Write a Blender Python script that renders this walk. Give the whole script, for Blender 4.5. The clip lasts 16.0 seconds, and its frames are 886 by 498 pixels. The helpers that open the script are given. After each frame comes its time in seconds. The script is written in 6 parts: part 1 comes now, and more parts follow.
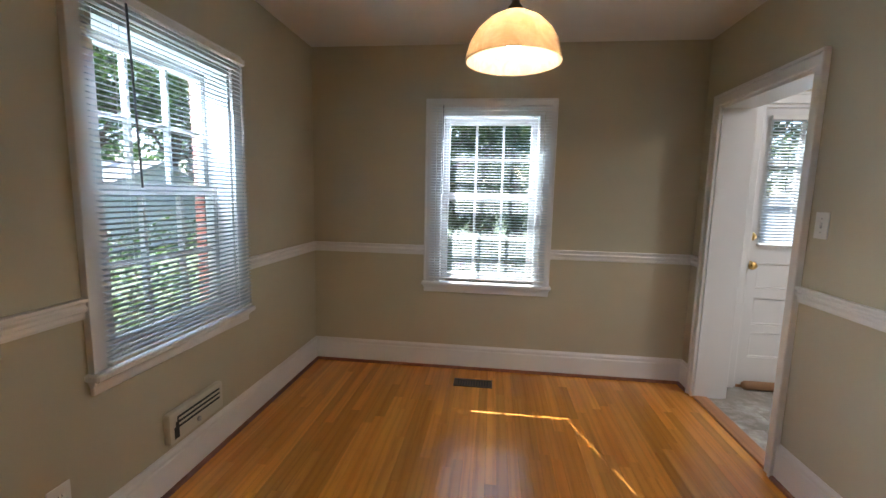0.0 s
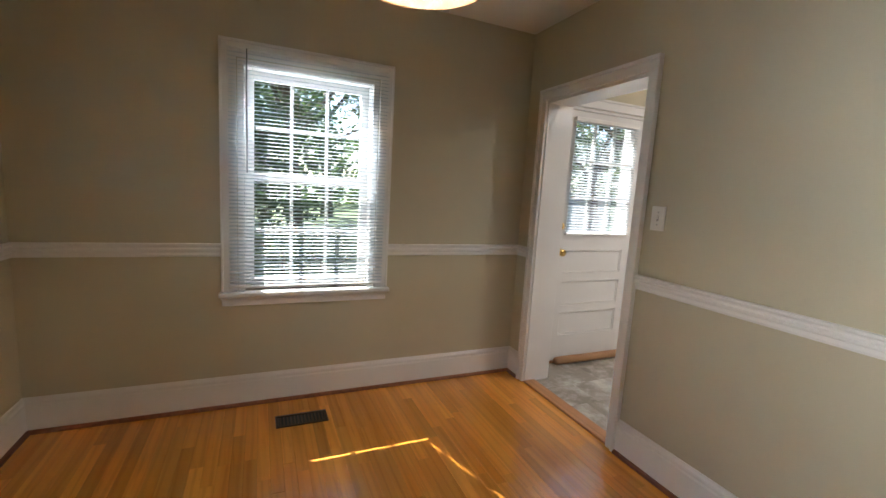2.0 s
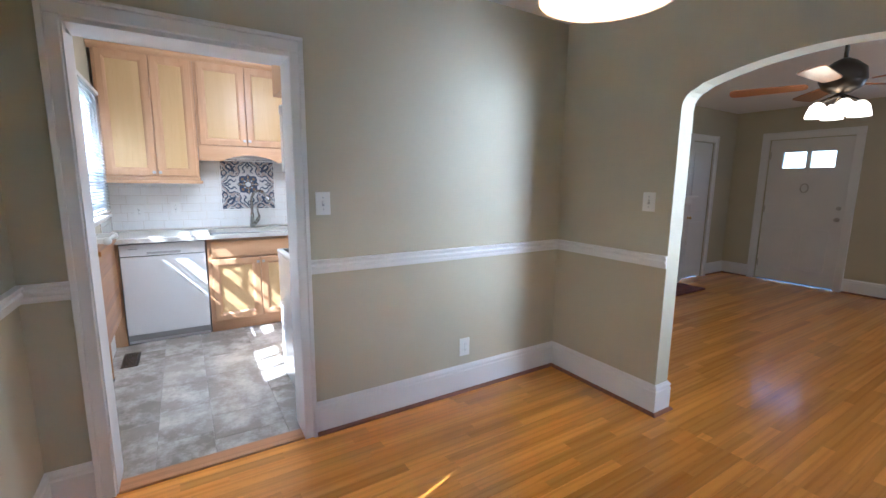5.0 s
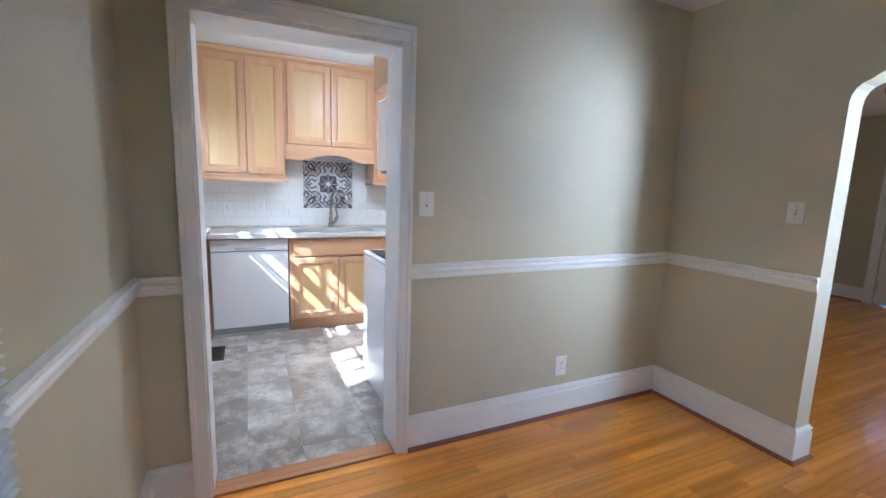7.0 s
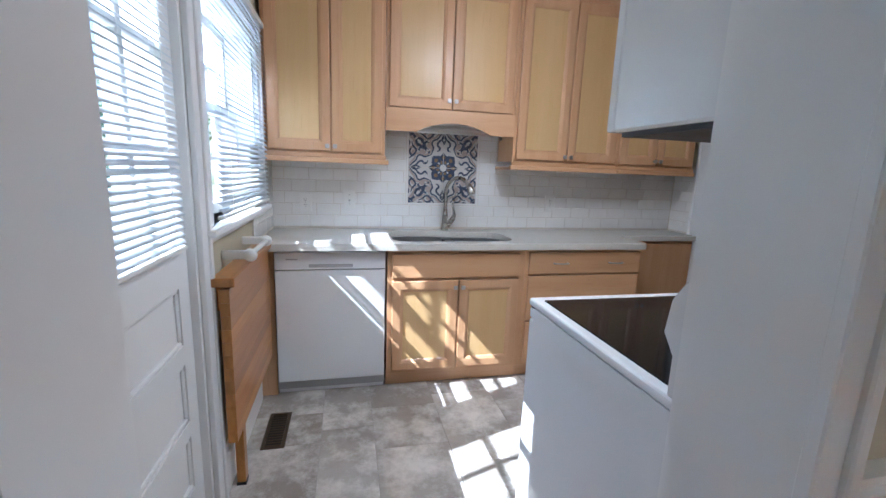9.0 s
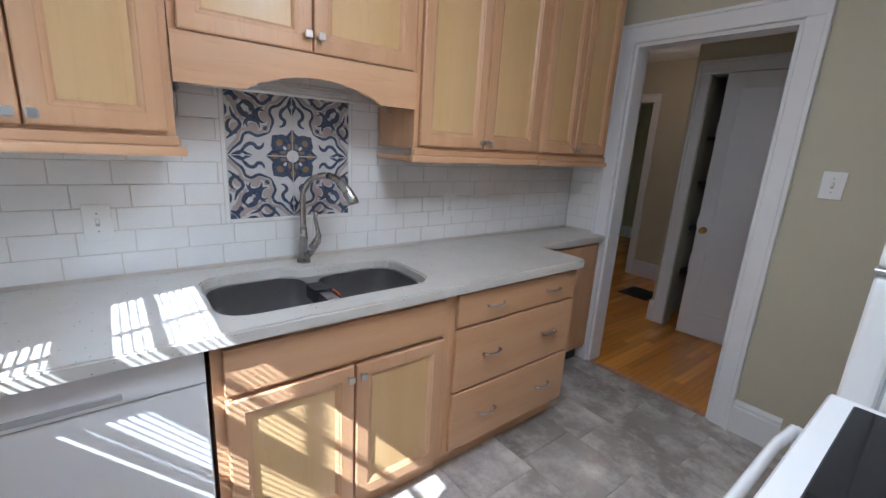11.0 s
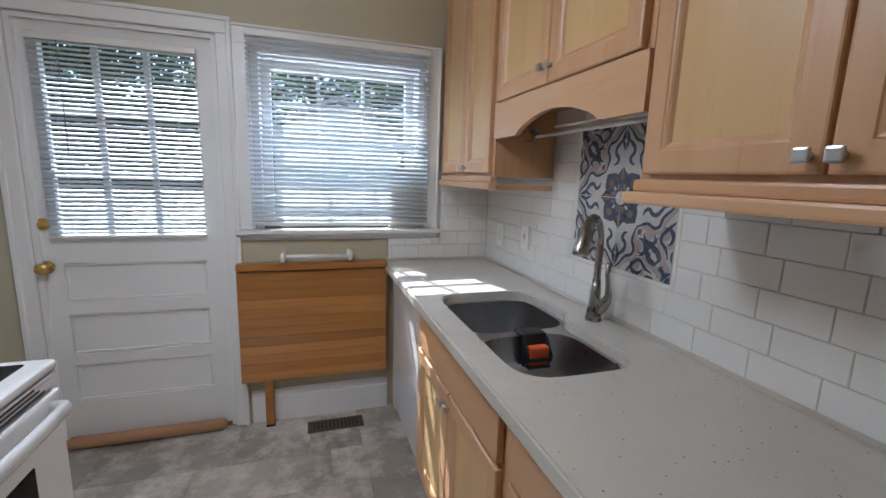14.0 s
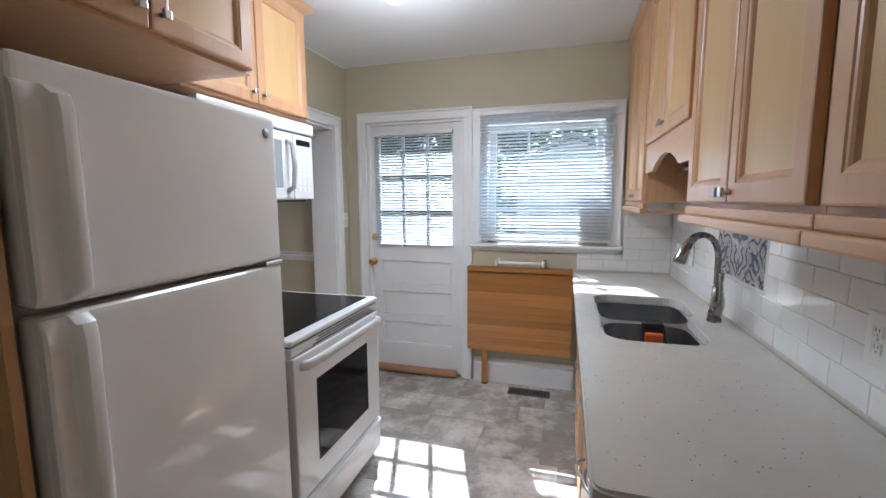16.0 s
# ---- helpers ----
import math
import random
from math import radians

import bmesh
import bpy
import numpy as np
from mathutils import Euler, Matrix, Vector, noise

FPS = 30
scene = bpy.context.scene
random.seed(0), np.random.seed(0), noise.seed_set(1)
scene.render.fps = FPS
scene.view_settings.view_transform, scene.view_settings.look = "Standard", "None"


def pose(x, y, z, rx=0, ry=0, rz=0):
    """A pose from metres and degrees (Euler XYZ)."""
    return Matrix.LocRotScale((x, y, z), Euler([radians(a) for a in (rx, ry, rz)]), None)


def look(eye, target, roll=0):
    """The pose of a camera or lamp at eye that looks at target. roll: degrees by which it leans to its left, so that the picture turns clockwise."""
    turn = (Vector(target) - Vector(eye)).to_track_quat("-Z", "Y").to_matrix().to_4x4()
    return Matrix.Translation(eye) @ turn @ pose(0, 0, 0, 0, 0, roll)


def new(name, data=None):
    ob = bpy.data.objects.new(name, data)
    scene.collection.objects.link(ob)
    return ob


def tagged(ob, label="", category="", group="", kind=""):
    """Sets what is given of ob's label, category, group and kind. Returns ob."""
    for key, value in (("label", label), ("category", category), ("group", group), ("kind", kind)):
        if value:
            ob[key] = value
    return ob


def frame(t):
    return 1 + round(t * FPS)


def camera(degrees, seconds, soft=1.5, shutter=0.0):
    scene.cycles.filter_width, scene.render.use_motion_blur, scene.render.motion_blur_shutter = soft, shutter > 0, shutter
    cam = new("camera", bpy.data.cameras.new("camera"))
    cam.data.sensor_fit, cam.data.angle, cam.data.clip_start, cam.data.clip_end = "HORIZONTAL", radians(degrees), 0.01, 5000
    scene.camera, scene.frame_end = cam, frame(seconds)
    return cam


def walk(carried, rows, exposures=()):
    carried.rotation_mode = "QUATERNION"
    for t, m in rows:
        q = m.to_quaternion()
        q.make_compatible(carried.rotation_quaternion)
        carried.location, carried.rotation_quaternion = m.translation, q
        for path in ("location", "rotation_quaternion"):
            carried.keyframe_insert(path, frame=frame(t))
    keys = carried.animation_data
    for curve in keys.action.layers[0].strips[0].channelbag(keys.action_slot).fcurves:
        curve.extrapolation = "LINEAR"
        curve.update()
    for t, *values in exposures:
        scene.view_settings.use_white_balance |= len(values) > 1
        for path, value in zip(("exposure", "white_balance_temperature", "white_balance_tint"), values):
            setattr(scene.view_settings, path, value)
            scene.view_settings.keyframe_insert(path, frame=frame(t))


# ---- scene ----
cam = camera(93.0, 16.0)
PATH = [
    (0, (0.135, 0.093, 1.365), (-0.097, 2.064, 1.114), 1.3),
    (0.5, (0.12, 0.023, 1.363), (0.133, 2.005, 1.094), 1.4),
    (1, (0.09, 0.083, 1.357), (0.243, 2.056, 1.069), 1.9),
    (1.5, (-0.013, 0.337, 1.352), (0.415, 2.271, 1.077), 2.6),
    (2, (-0.187, 0.68, 1.34), (0.609, 2.495, 1.07), 3.4),
    (2.5, (-0.377, 1.091, 1.337), (0.9, 2.609, 1.084), 4.0),
    (3, (-0.538, 1.441, 1.343), (1.192, 2.388, 1.012), 3.7),
    (3.5, (-0.638, 1.875, 1.33), (1.327, 2.064, 1.009), 3.8),
    (4, (-0.67, 2.302, 1.353), (1.252, 1.849, 1.038), 2.7),
    (4.5, (-0.602, 2.585, 1.35), (1.157, 1.678, 1.057), 1.0),
    (4.7, (-0.602, 2.676, 1.385), (1.077, 1.635, 1.073), 0.6),
    (7, (-0.305, 2.92, 1.355), (1.49, 2.086, 1.064), 1.9),
    (7.5, (0.138, 2.852, 1.334), (2.041, 2.318, 1.028), 2.3),
    (8, (0.604, 2.817, 1.326), (2.541, 2.445, 0.998), 2.0),
    (10.5, (2.044, 2.848, 1.406), (3.735, 1.902, 0.909), 3.5),
    (11, (2.422, 2.768, 1.434), (3.935, 1.554, 0.949), 3.5),
    (11.5, (2.725, 2.56, 1.43), (4.174, 1.253, 0.986), 2.8),
    (12, (2.962, 2.353, 1.413), (4.732, 1.505, 1.027), 1.9),
    (12.5, (3.131, 2.022, 1.375), (5.107, 2.128, 1.089), 2.2),
    (13, (3.134, 1.596, 1.398), (4.827, 2.614, 1.086), 2.3),
    (13.5, (3.093, 1.207, 1.408), (4.288, 2.777, 1.081), 2.0),
    (14, (3.174, 0.936, 1.400), (3.773, 2.814, 1.061), 1.8),
    (14.5, (3.237, 0.682, 1.431), (3.384, 2.652, 1.123), 0.8),
    (15, (3.323, 0.424, 1.4), (3.117, 2.395, 1.127), -0.0),
    (15.5, (3.426, 0.264, 1.428), (2.99, 2.2, 1.179), -0.3),
    (16, (3.515, 0.151, 1.435), (2.959, 2.057, 1.198), -0.3),
]
walk(cam, [(t, look(eye, target, roll)) for t, eye, target, roll in PATH], [
    (0, 2.92, 5550, 10), (0.6, 2.85, 5500, 10), (1, 2.78, 5600, 10), (1.5, 2.80, 6700, 10), (2, 2.90, 5950, 10), (2.5, 2.80, 5350, 10), (3, 2.60, 5300, 10),
    (3.5, 3.00, 5450, 10), (4.2, 3.48, 4850, 10), (7, 3.45, 4700, 10), (8, 3.13, 4800, 10), (10.5, 2.70, 4950, 10), (11.5, 2.95, 5000, 10), (12, 3.10, 5150, 10),
    (12.6, 3.00, 5250, 10), (13.4, 2.55, 5100, 10), (14, 2.35, 5200, 10), (14.7, 2.40, 5250, 10), (16, 2.78, 5100, 10)])

# ---- world and lights ----
SUN_WAY = Vector((0.33, -1.0, -1.12)).normalized()
world = bpy.data.worlds.new("sky")
scene.world = world
world.use_nodes = True
wn = world.node_tree.nodes
sky = wn.new("ShaderNodeTexSky")
sky.sky_type = "NISHITA"
sky.sun_disc = False
sky.sun_elevation = math.asin(-SUN_WAY.z)
sky.sun_rotation = math.atan2(-SUN_WAY.x, -SUN_WAY.y)
world.node_tree.links.new(sky.outputs[0], wn["Background"].inputs[0])
wn["Background"].inputs[1].default_value = 0.075
sun = new("sun", bpy.data.lights.new("sun", "SUN"))
sun.data.energy, sun.data.angle, sun.data.color = 4.2, radians(0.5), (1.0, 0.95, 0.86)
sun.matrix_world = look((0, 30, 30), Vector((0, 30, 30)) + SUN_WAY)


def lamp(name, x, y, z, watts, colour, radius):
    ob = new(name, bpy.data.lights.new(name, "POINT"))
    ob.data.energy, ob.data.color, ob.data.shadow_soft_size = watts, colour, radius
    ob.location = (x, y, z)
    return ob


def window_lamp(name, m, w, h, watts, colour=(0.9, 0.95, 1.0)):
    ob = new(name, bpy.data.lights.new(name, "AREA"))
    ob.data.shape, ob.data.size, ob.data.size_y = "RECTANGLE", w, h
    ob.data.energy, ob.data.color = watts, colour
    ob.matrix_world = m
    return ob


WARM = (1.0, 0.72, 0.42)
lamp("pendant_bulb_light", 0.19, 1.77, 1.955, 2.5, (1.0, 0.78, 0.52), 0.03)
lamp("fan_bulb_light", 0.55, -1.0, 1.80, 0.45, WARM, 0.05)
# added fill lamp below the spotlight's head, to brighten cabinets and ceiling
lamp("kitchen_fill_light", 2.74, 2.04, 2.22, 2.2, (1.0, 0.94, 0.85), 0.15)
spot_lamp = new("kitchen_spot_light", bpy.data.lights.new("kitchen_spot_light", "SPOT"))
spot_lamp.data.energy, spot_lamp.data.color, spot_lamp.data.shadow_soft_size = 7.5, (1.0, 0.94, 0.85), 0.30
spot_lamp.data.spot_size, spot_lamp.data.spot_blend = radians(172), 1.0
spot_lamp.matrix_world = look((2.74, 2.04, 2.29), (2.9, 2.04, 0.0))
lamp("hall_light", 4.5, -1.3, 2.2, 0.55, (1.0, 0.70, 0.48), 0.08)
# lamps added for daylight from unseen living room windows; the walls are solid here
west = window_lamp("living_west_unseen_window_light", look((-2.27, -0.55, 1.55), (1.58, 1.5, 2.0)), 1.6, 1.3, 5.0, (0.97, 0.97, 0.95))
west.data.spread = radians(66)
window_lamp("living_south_unseen_window_light", look((-0.6, -4.55, 1.4), (0.4, 2, 1.0)), 1.5, 1.3, 1.5)


def reveal_lamp(name, axis, face, sign, a0, a1, z1, watts):
    """The sky's light in a window opening: a strip under the head of the reveal."""
    c, wide, tall, d = (a0 + a1) / 2, a1 - a0 - 0.1, 0.06, face - sign * 0.175
    eye = Vector((c, d, z1 - 0.036)) if axis == "x" else Vector((d, c, z1 - 0.036))
    into = Vector((0, sign, -2.0)) if axis == "x" else Vector((sign, 0, -2.0))
    m = look(eye, eye + into)
    along = m.to_3x3() @ Vector((1, 0, 0))
    level = abs(along.x if axis == "x" else along.y) > 0.5
    window_lamp(name, m, wide if level else tall, tall if level else wide, watts, (0.80, 0.90, 1.0))


reveal_lamp("north_window_light", "x", 3.323, -1, -0.305, 0.485, 1.99, 6.0)
reveal_lamp("side_window_light", "y", -1.29, 1, 1.46, 2.265, 2.0, 12.0)
reveal_lamp("kitchen_window_light", "x", 3.323, -1, 2.905, 3.80, 2.005, 6.5)

# ---- materials ----


def nodes(name):
    m = bpy.data.materials.new(name)
    m.use_nodes = True
    return m, m.node_tree.nodes, m.node_tree.links, m.node_tree.nodes["Principled BSDF"]


def mixed(n, l, fac, a, b):
    r = n.new("ShaderNodeMix")
    r.data_type = "RGBA"
    for sock, v in ((r.inputs[0], fac), (r.inputs[6], a), (r.inputs[7], b)):
        if hasattr(v, "links"):
            l.new(v, sock)
        elif isinstance(v, tuple):
            sock.default_value = (*v, 1) if len(v) == 3 else v
        else:
            sock.default_value = v
    return r.outputs[2]


def ramp(n, l, fac, lo, hi):
    r = n.new("ShaderNodeMapRange")
    l.new(fac, r.inputs[0])
    r.inputs[1].default_value, r.inputs[2].default_value = lo, hi
    return r.outputs[0]


def coords(n, l, stretch=(1, 1, 1), shuffle=False, world_space=False):
    mp = n.new("ShaderNodeMapping")
    if world_space:
        src = n.new("ShaderNodeNewGeometry").outputs["Position"]
    else:
        src = n.new("ShaderNodeTexCoord").outputs["Object"]
    l.new(src, mp.inputs[0])
    mp.inputs[3].default_value = stretch
    if shuffle:
        info, mul = n.new("ShaderNodeObjectInfo"), n.new("ShaderNodeVectorMath")
        mul.operation = "SCALE"
        mul.inputs[0].default_value = (37.0, 91.0, 53.0)
        l.new(info.outputs["Random"], mul.inputs["Scale"])
        l.new(mul.outputs[0], mp.inputs[1])
    return mp.outputs[0]


def noise_of(n, l, vec, scale, detail=4, rough=0.55):
    t = n.new("ShaderNodeTexNoise")
    l.new(vec, t.inputs[0])
    t.inputs["Scale"].default_value, t.inputs["Detail"].default_value, t.inputs["Roughness"].default_value = scale, detail, rough
    return t.outputs[0]


def bumped(n, l, b, height, strength, dist=0.002):
    u = n.new("ShaderNodeBump")
    u.inputs["Strength"].default_value, u.inputs["Distance"].default_value = strength, dist
    l.new(height, u.inputs["Height"])
    l.new(u.outputs[0], b.inputs["Normal"])


def paint(name, colour, rough=0.5, vary=0.06, grain=180, bump=0.12, metal=0.0, patch=1.7, coat=0.0):
    """Paint, plaster, plastic or metal: a colour that varies at two scales, with a fine relief."""
    m, n, l, b = nodes(name)
    v = coords(n, l, world_space=True)
    big, fine = noise_of(n, l, v, patch, 3), noise_of(n, l, v, grain, 2)
    dark = tuple(c * (1 - vary * 1.6) for c in colour)
    lite = tuple(min(1, c * (1 + vary)) for c in colour)
    c1 = mixed(n, l, ramp(n, l, big, 0.3, 0.7), dark, lite)
    l.new(c1, b.inputs["Base Color"])
    r = n.new("ShaderNodeMapRange")
    l.new(noise_of(n, l, v, patch * 7, 3), r.inputs[0])
    r.inputs[3].default_value, r.inputs[4].default_value = max(0.02, rough - min(0.08, rough * 0.4)), min(1, rough + min(0.1, rough * 0.6))
    l.new(r.outputs[0], b.inputs["Roughness"])
    b.inputs["Metallic"].default_value = metal
    b.inputs["Coat Weight"].default_value = coat
    bumped(n, l, b, fine, bump, 0.001)
    return m


def wood(name, dark, mid, lite, along, rough=0.35, coat=0.0, fine=60, spread=0.35, island=False, rings=0.3):
    """Grain drawn out along one axis; each piece takes its own tone."""
    m, n, l, b = nodes(name)
    st = [1.0, 1.0, 1.0]
    st["xyz".index(along)] = 0.06
    v = coords(n, l, tuple(st), shuffle=True, world_space=island)
    g1, g2 = noise_of(n, l, v, 9, 6, 0.6), noise_of(n, l, v, fine, 5, 0.7)
    w = n.new("ShaderNodeTexWave")
    l.new(v, w.inputs[0])
    w.bands_direction = "X" if along != "x" else "Y"
    w.inputs["Scale"].default_value, w.inputs["Distortion"].default_value, w.inputs["Detail"].default_value = 7, 9, 3
    c = mixed(n, l, ramp(n, l, g1, 0.3, 0.72), mid, lite)
    c = mixed(n, l, ramp(n, l, g2, 0.56, 0.95), c, dark)
    ring = n.new("ShaderNodeMath")
    ring.operation = "MULTIPLY"
    l.new(ramp(n, l, w.outputs[0], 0.55, 1.0), ring.inputs[0])
    ring.inputs[1].default_value = rings
    c = mixed(n, l, ring.outputs[0], c, dark)
    hsv = n.new("ShaderNodeHueSaturation")
    rnd = n.new("ShaderNodeNewGeometry").outputs["Random Per Island"] if island else n.new("ShaderNodeObjectInfo").outputs["Random"]
    r = n.new("ShaderNodeMapRange")
    l.new(rnd, r.inputs[0])
    r.inputs[3].default_value, r.inputs[4].default_value = 1 - spread, 1 + spread * 0.7
    l.new(r.outputs[0], hsv.inputs["Value"])
    l.new(c, hsv.inputs["Color"])
    l.new(hsv.outputs[0], b.inputs["Base Color"])
    b.inputs["Roughness"].default_value = rough
    b.inputs["Coat Weight"].default_value = coat
    b.inputs["Coat Roughness"].default_value = 0.12
    bumped(n, l, b, g2, 0.08, 0.0008)
    return m


def stone(name, c1, c2, c3, rough, scale=3.0, vein=(0.5, 0.64), bump=0.1, speck=None, tone=0.0):
    m, n, l, b = nodes(name)
    v = coords(n, l, shuffle=True)
    a, d = noise_of(n, l, v, scale, 6, 0.6), noise_of(n, l, v, scale * 2.3, 8, 0.7)
    c = mixed(n, l, ramp(n, l, a, 0.35, 0.68), c1, c2)
    c = mixed(n, l, ramp(n, l, d, *vein), c, c3)
    f = noise_of(n, l, v, 140, 2)
    if speck:
        vor = n.new("ShaderNodeTexVoronoi")
        l.new(coords(n, l, world_space=True), vor.inputs[0])
        vor.inputs["Scale"].default_value = 70
        dot, keep = n.new("ShaderNodeMath"), n.new("ShaderNodeMath")
        dot.operation, keep.operation = "LESS_THAN", "MULTIPLY"
        l.new(vor.outputs["Distance"], dot.inputs[0])
        dot.inputs[1].default_value = 0.14
        l.new(dot.outputs[0], keep.inputs[0])
        pick = n.new("ShaderNodeMath")
        pick.operation = "GREATER_THAN"
        sep = n.new("ShaderNodeSeparateColor")
        l.new(vor.outputs["Color"], sep.inputs[0])
        l.new(sep.outputs[0], pick.inputs[0])
        pick.inputs[1].default_value = 0.80
        l.new(pick.outputs[0], keep.inputs[1])
        c = mixed(n, l, keep.outputs[0], c, speck)
    if tone:
        hsv, r = n.new("ShaderNodeHueSaturation"), n.new("ShaderNodeMapRange")
        l.new(n.new("ShaderNodeObjectInfo").outputs["Random"], r.inputs[0])
        r.inputs[3].default_value, r.inputs[4].default_value = 1 - tone, 1 + tone
        l.new(r.outputs[0], hsv.inputs["Value"])
        l.new(c, hsv.inputs["Color"])
        c = hsv.outputs[0]
    l.new(c, b.inputs["Base Color"])
    b.inputs["Roughness"].default_value = rough
    bumped(n, l, b, f, bump, 0.0008)
    return m


def glowing(name, colour, strength):
    m, n, l, b = nodes(name)
    b.inputs["Base Color"].default_value = (*colour, 1)
    b.inputs["Emission Color"].default_value = (*colour, 1)
    b.inputs["Emission Strength"].default_value = strength
    return m


def pane_glass(name, tint=(1, 1, 1)):
    m, n, l, b = nodes(name)
    tr, gl, mx, fr = (n.new("ShaderNode" + k) for k in ("BsdfTransparent", "BsdfGlossy", "MixShader", "LayerWeight"))
    tr.inputs[0].default_value = (*tint, 1)
    gl.inputs["Roughness"].default_value = 0.02
    fr.inputs[0].default_value = 0.5
    po, ad = n.new("ShaderNodeMath"), n.new("ShaderNodeMath")
    po.operation, ad.operation = "POWER", "MULTIPLY_ADD"
    l.new(fr.outputs["Facing"], po.inputs[0])
    po.inputs[1].default_value = 4.0
    l.new(po.outputs[0], ad.inputs[0])
    ad.inputs[1].default_value, ad.inputs[2].default_value = 0.6, 0.025
    l.new(ad.outputs[0], mx.inputs[0])
    l.new(tr.outputs[0], mx.inputs[1])
    l.new(gl.outputs[0], mx.inputs[2])
    l.new(mx.outputs[0], n["Material Output"].inputs[0])
    return m


def thin_sheet(name, colour, through_colour, share, rough=0.4, swirl=None):
    """A thin sheet, part of whose light passes through it."""
    m, n, l, b = nodes(name)
    b.inputs["Base Color"].default_value = (*colour, 1)
    b.inputs["Roughness"].default_value = rough
    t, mx = n.new("ShaderNodeBsdfTranslucent"), n.new("ShaderNodeMixShader")
    t.inputs[0].default_value = (*through_colour, 1)
    mx.inputs[0].default_value = share
    v = coords(n, l, world_space=True)
    l.new(mixed(n, l, ramp(n, l, noise_of(n, l, v, 22, 4), 0.3, 0.7), tuple(c * 0.9 for c in colour), colour), b.inputs["Base Color"])
    if swirl:
        cloud = noise_of(n, l, v, 9, 5, 0.6)
        cloud.node.inputs["Distortion"].default_value = 2.5
        l.new(mixed(n, l, ramp(n, l, cloud, 0.4, 0.62), swirl, through_colour), t.inputs[0])
    l.new(b.outputs[0], mx.inputs[1])
    l.new(t.outputs[0], mx.inputs[2])
    l.new(mx.outputs[0], n["Material Output"].inputs[0])
    return m


M_WALL = paint("beige_wall_paint", (0.53, 0.485, 0.35), 0.6, 0.03, 260, 0.15)
M_CEIL = paint("ceiling_paint", (0.82, 0.81, 0.79), 0.8, 0.02, 120, 0.25)
M_TRIM = paint("white_trim_paint", (0.80, 0.79, 0.77), 0.32, 0.015, 90, 0.04)
M_DOOR = paint("white_door_paint", (0.78, 0.77, 0.75), 0.35, 0.03, 80, 0.08)
M_PLASTIC = paint("white_plastic", (0.80, 0.79, 0.75), 0.35, 0.02, 300, 0.02)
# near black; in the closet and the vent ducts it is shade put into colour
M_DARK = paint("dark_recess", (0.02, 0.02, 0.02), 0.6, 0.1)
M_SHOE = wood("stained_shoe_wood", (0.10, 0.03, 0.012), (0.22, 0.075, 0.025), (0.30, 0.11, 0.04), "y", 0.4)
M_OAK = wood("oak_strip", (0.36, 0.11, 0.012), (0.68, 0.245, 0.022), (0.82, 0.37, 0.048), "y", 0.24, 0.3, 45, 0.22, rings=0.22)
M_OAKREST = wood("oak_strip_rest", (0.36, 0.11, 0.012), (0.68, 0.245, 0.022), (0.82, 0.37, 0.048), "y", 0.24, 0.3, 45, 0.22, island=True, rings=0.22)
M_THRESH = wood("oak_threshold", (0.22, 0.085, 0.025), (0.45, 0.2, 0.07), (0.55, 0.27, 0.1), "y", 0.35)
M_SLAT = thin_sheet("blind_vinyl", (0.70, 0.73, 0.75), (0.63, 0.69, 0.74), 0.3)
M_GLASS = pane_glass("window_glass")
M_BRASS = paint("aged_brass", (0.70, 0.48, 0.16), 0.28, 0.08, 120, 0.03, 1.0)
M_NICKEL = paint("brushed_nickel", (0.55, 0.53, 0.50), 0.3, 0.05, 200, 0.03, 1.0)
M_CORD = paint("grey_wand", (0.16, 0.17, 0.17), 0.3, 0.05)

# ---- building helpers ----


def box(bm, x0, x1, y0, y1, z0, z1, bevel=0.0, seg=1):
    got = bmesh.ops.create_cube(bm, size=1)["verts"]
    bmesh.ops.scale(bm, vec=(x1 - x0, y1 - y0, z1 - z0), verts=got)
    bmesh.ops.translate(bm, vec=((x0 + x1) / 2, (y0 + y1) / 2, (z0 + z1) / 2), verts=got)
    if bevel:
        edges = list({e for v in got for e in v.link_edges})
        bmesh.ops.bevel(bm, geom=edges, offset=bevel, segments=seg, affect="EDGES", profile=0.6)
    return bm


def boxed(*a, **k):
    return box(bmesh.new(), *a, **k)


def tube(bm, points, radius, sides=10, closed_ends=True):
    """A round bar along points; radius is one number or one for each point."""
    pts = [Vector(p) for p in points]
    rad = radius if isinstance(radius, (list, tuple)) else [radius] * len(pts)
    rings, side = [], None
    for i, p in enumerate(pts):
        way = (pts[min(i + 1, len(pts) - 1)] - pts[max(i - 1, 0)]).normalized()
        if side is None:
            side = way.orthogonal().normalized()
        side = (side - way * side.dot(way)).normalized()
        up = way.cross(side)
        rings.append([bm.verts.new(p + rad[i] * (side * math.cos(a) + up * math.sin(a))) for a in (2 * math.pi * k / sides for k in range(sides))])
    for a, b in zip(rings, rings[1:]):
        for k in range(sides):
            f = bm.faces.new((a[k], a[(k + 1) % sides], b[(k + 1) % sides], b[k]))
            f.smooth = True
    if closed_ends:
        bm.faces.new(rings[0][::-1])
        bm.faces.new(rings[-1])
    return bm


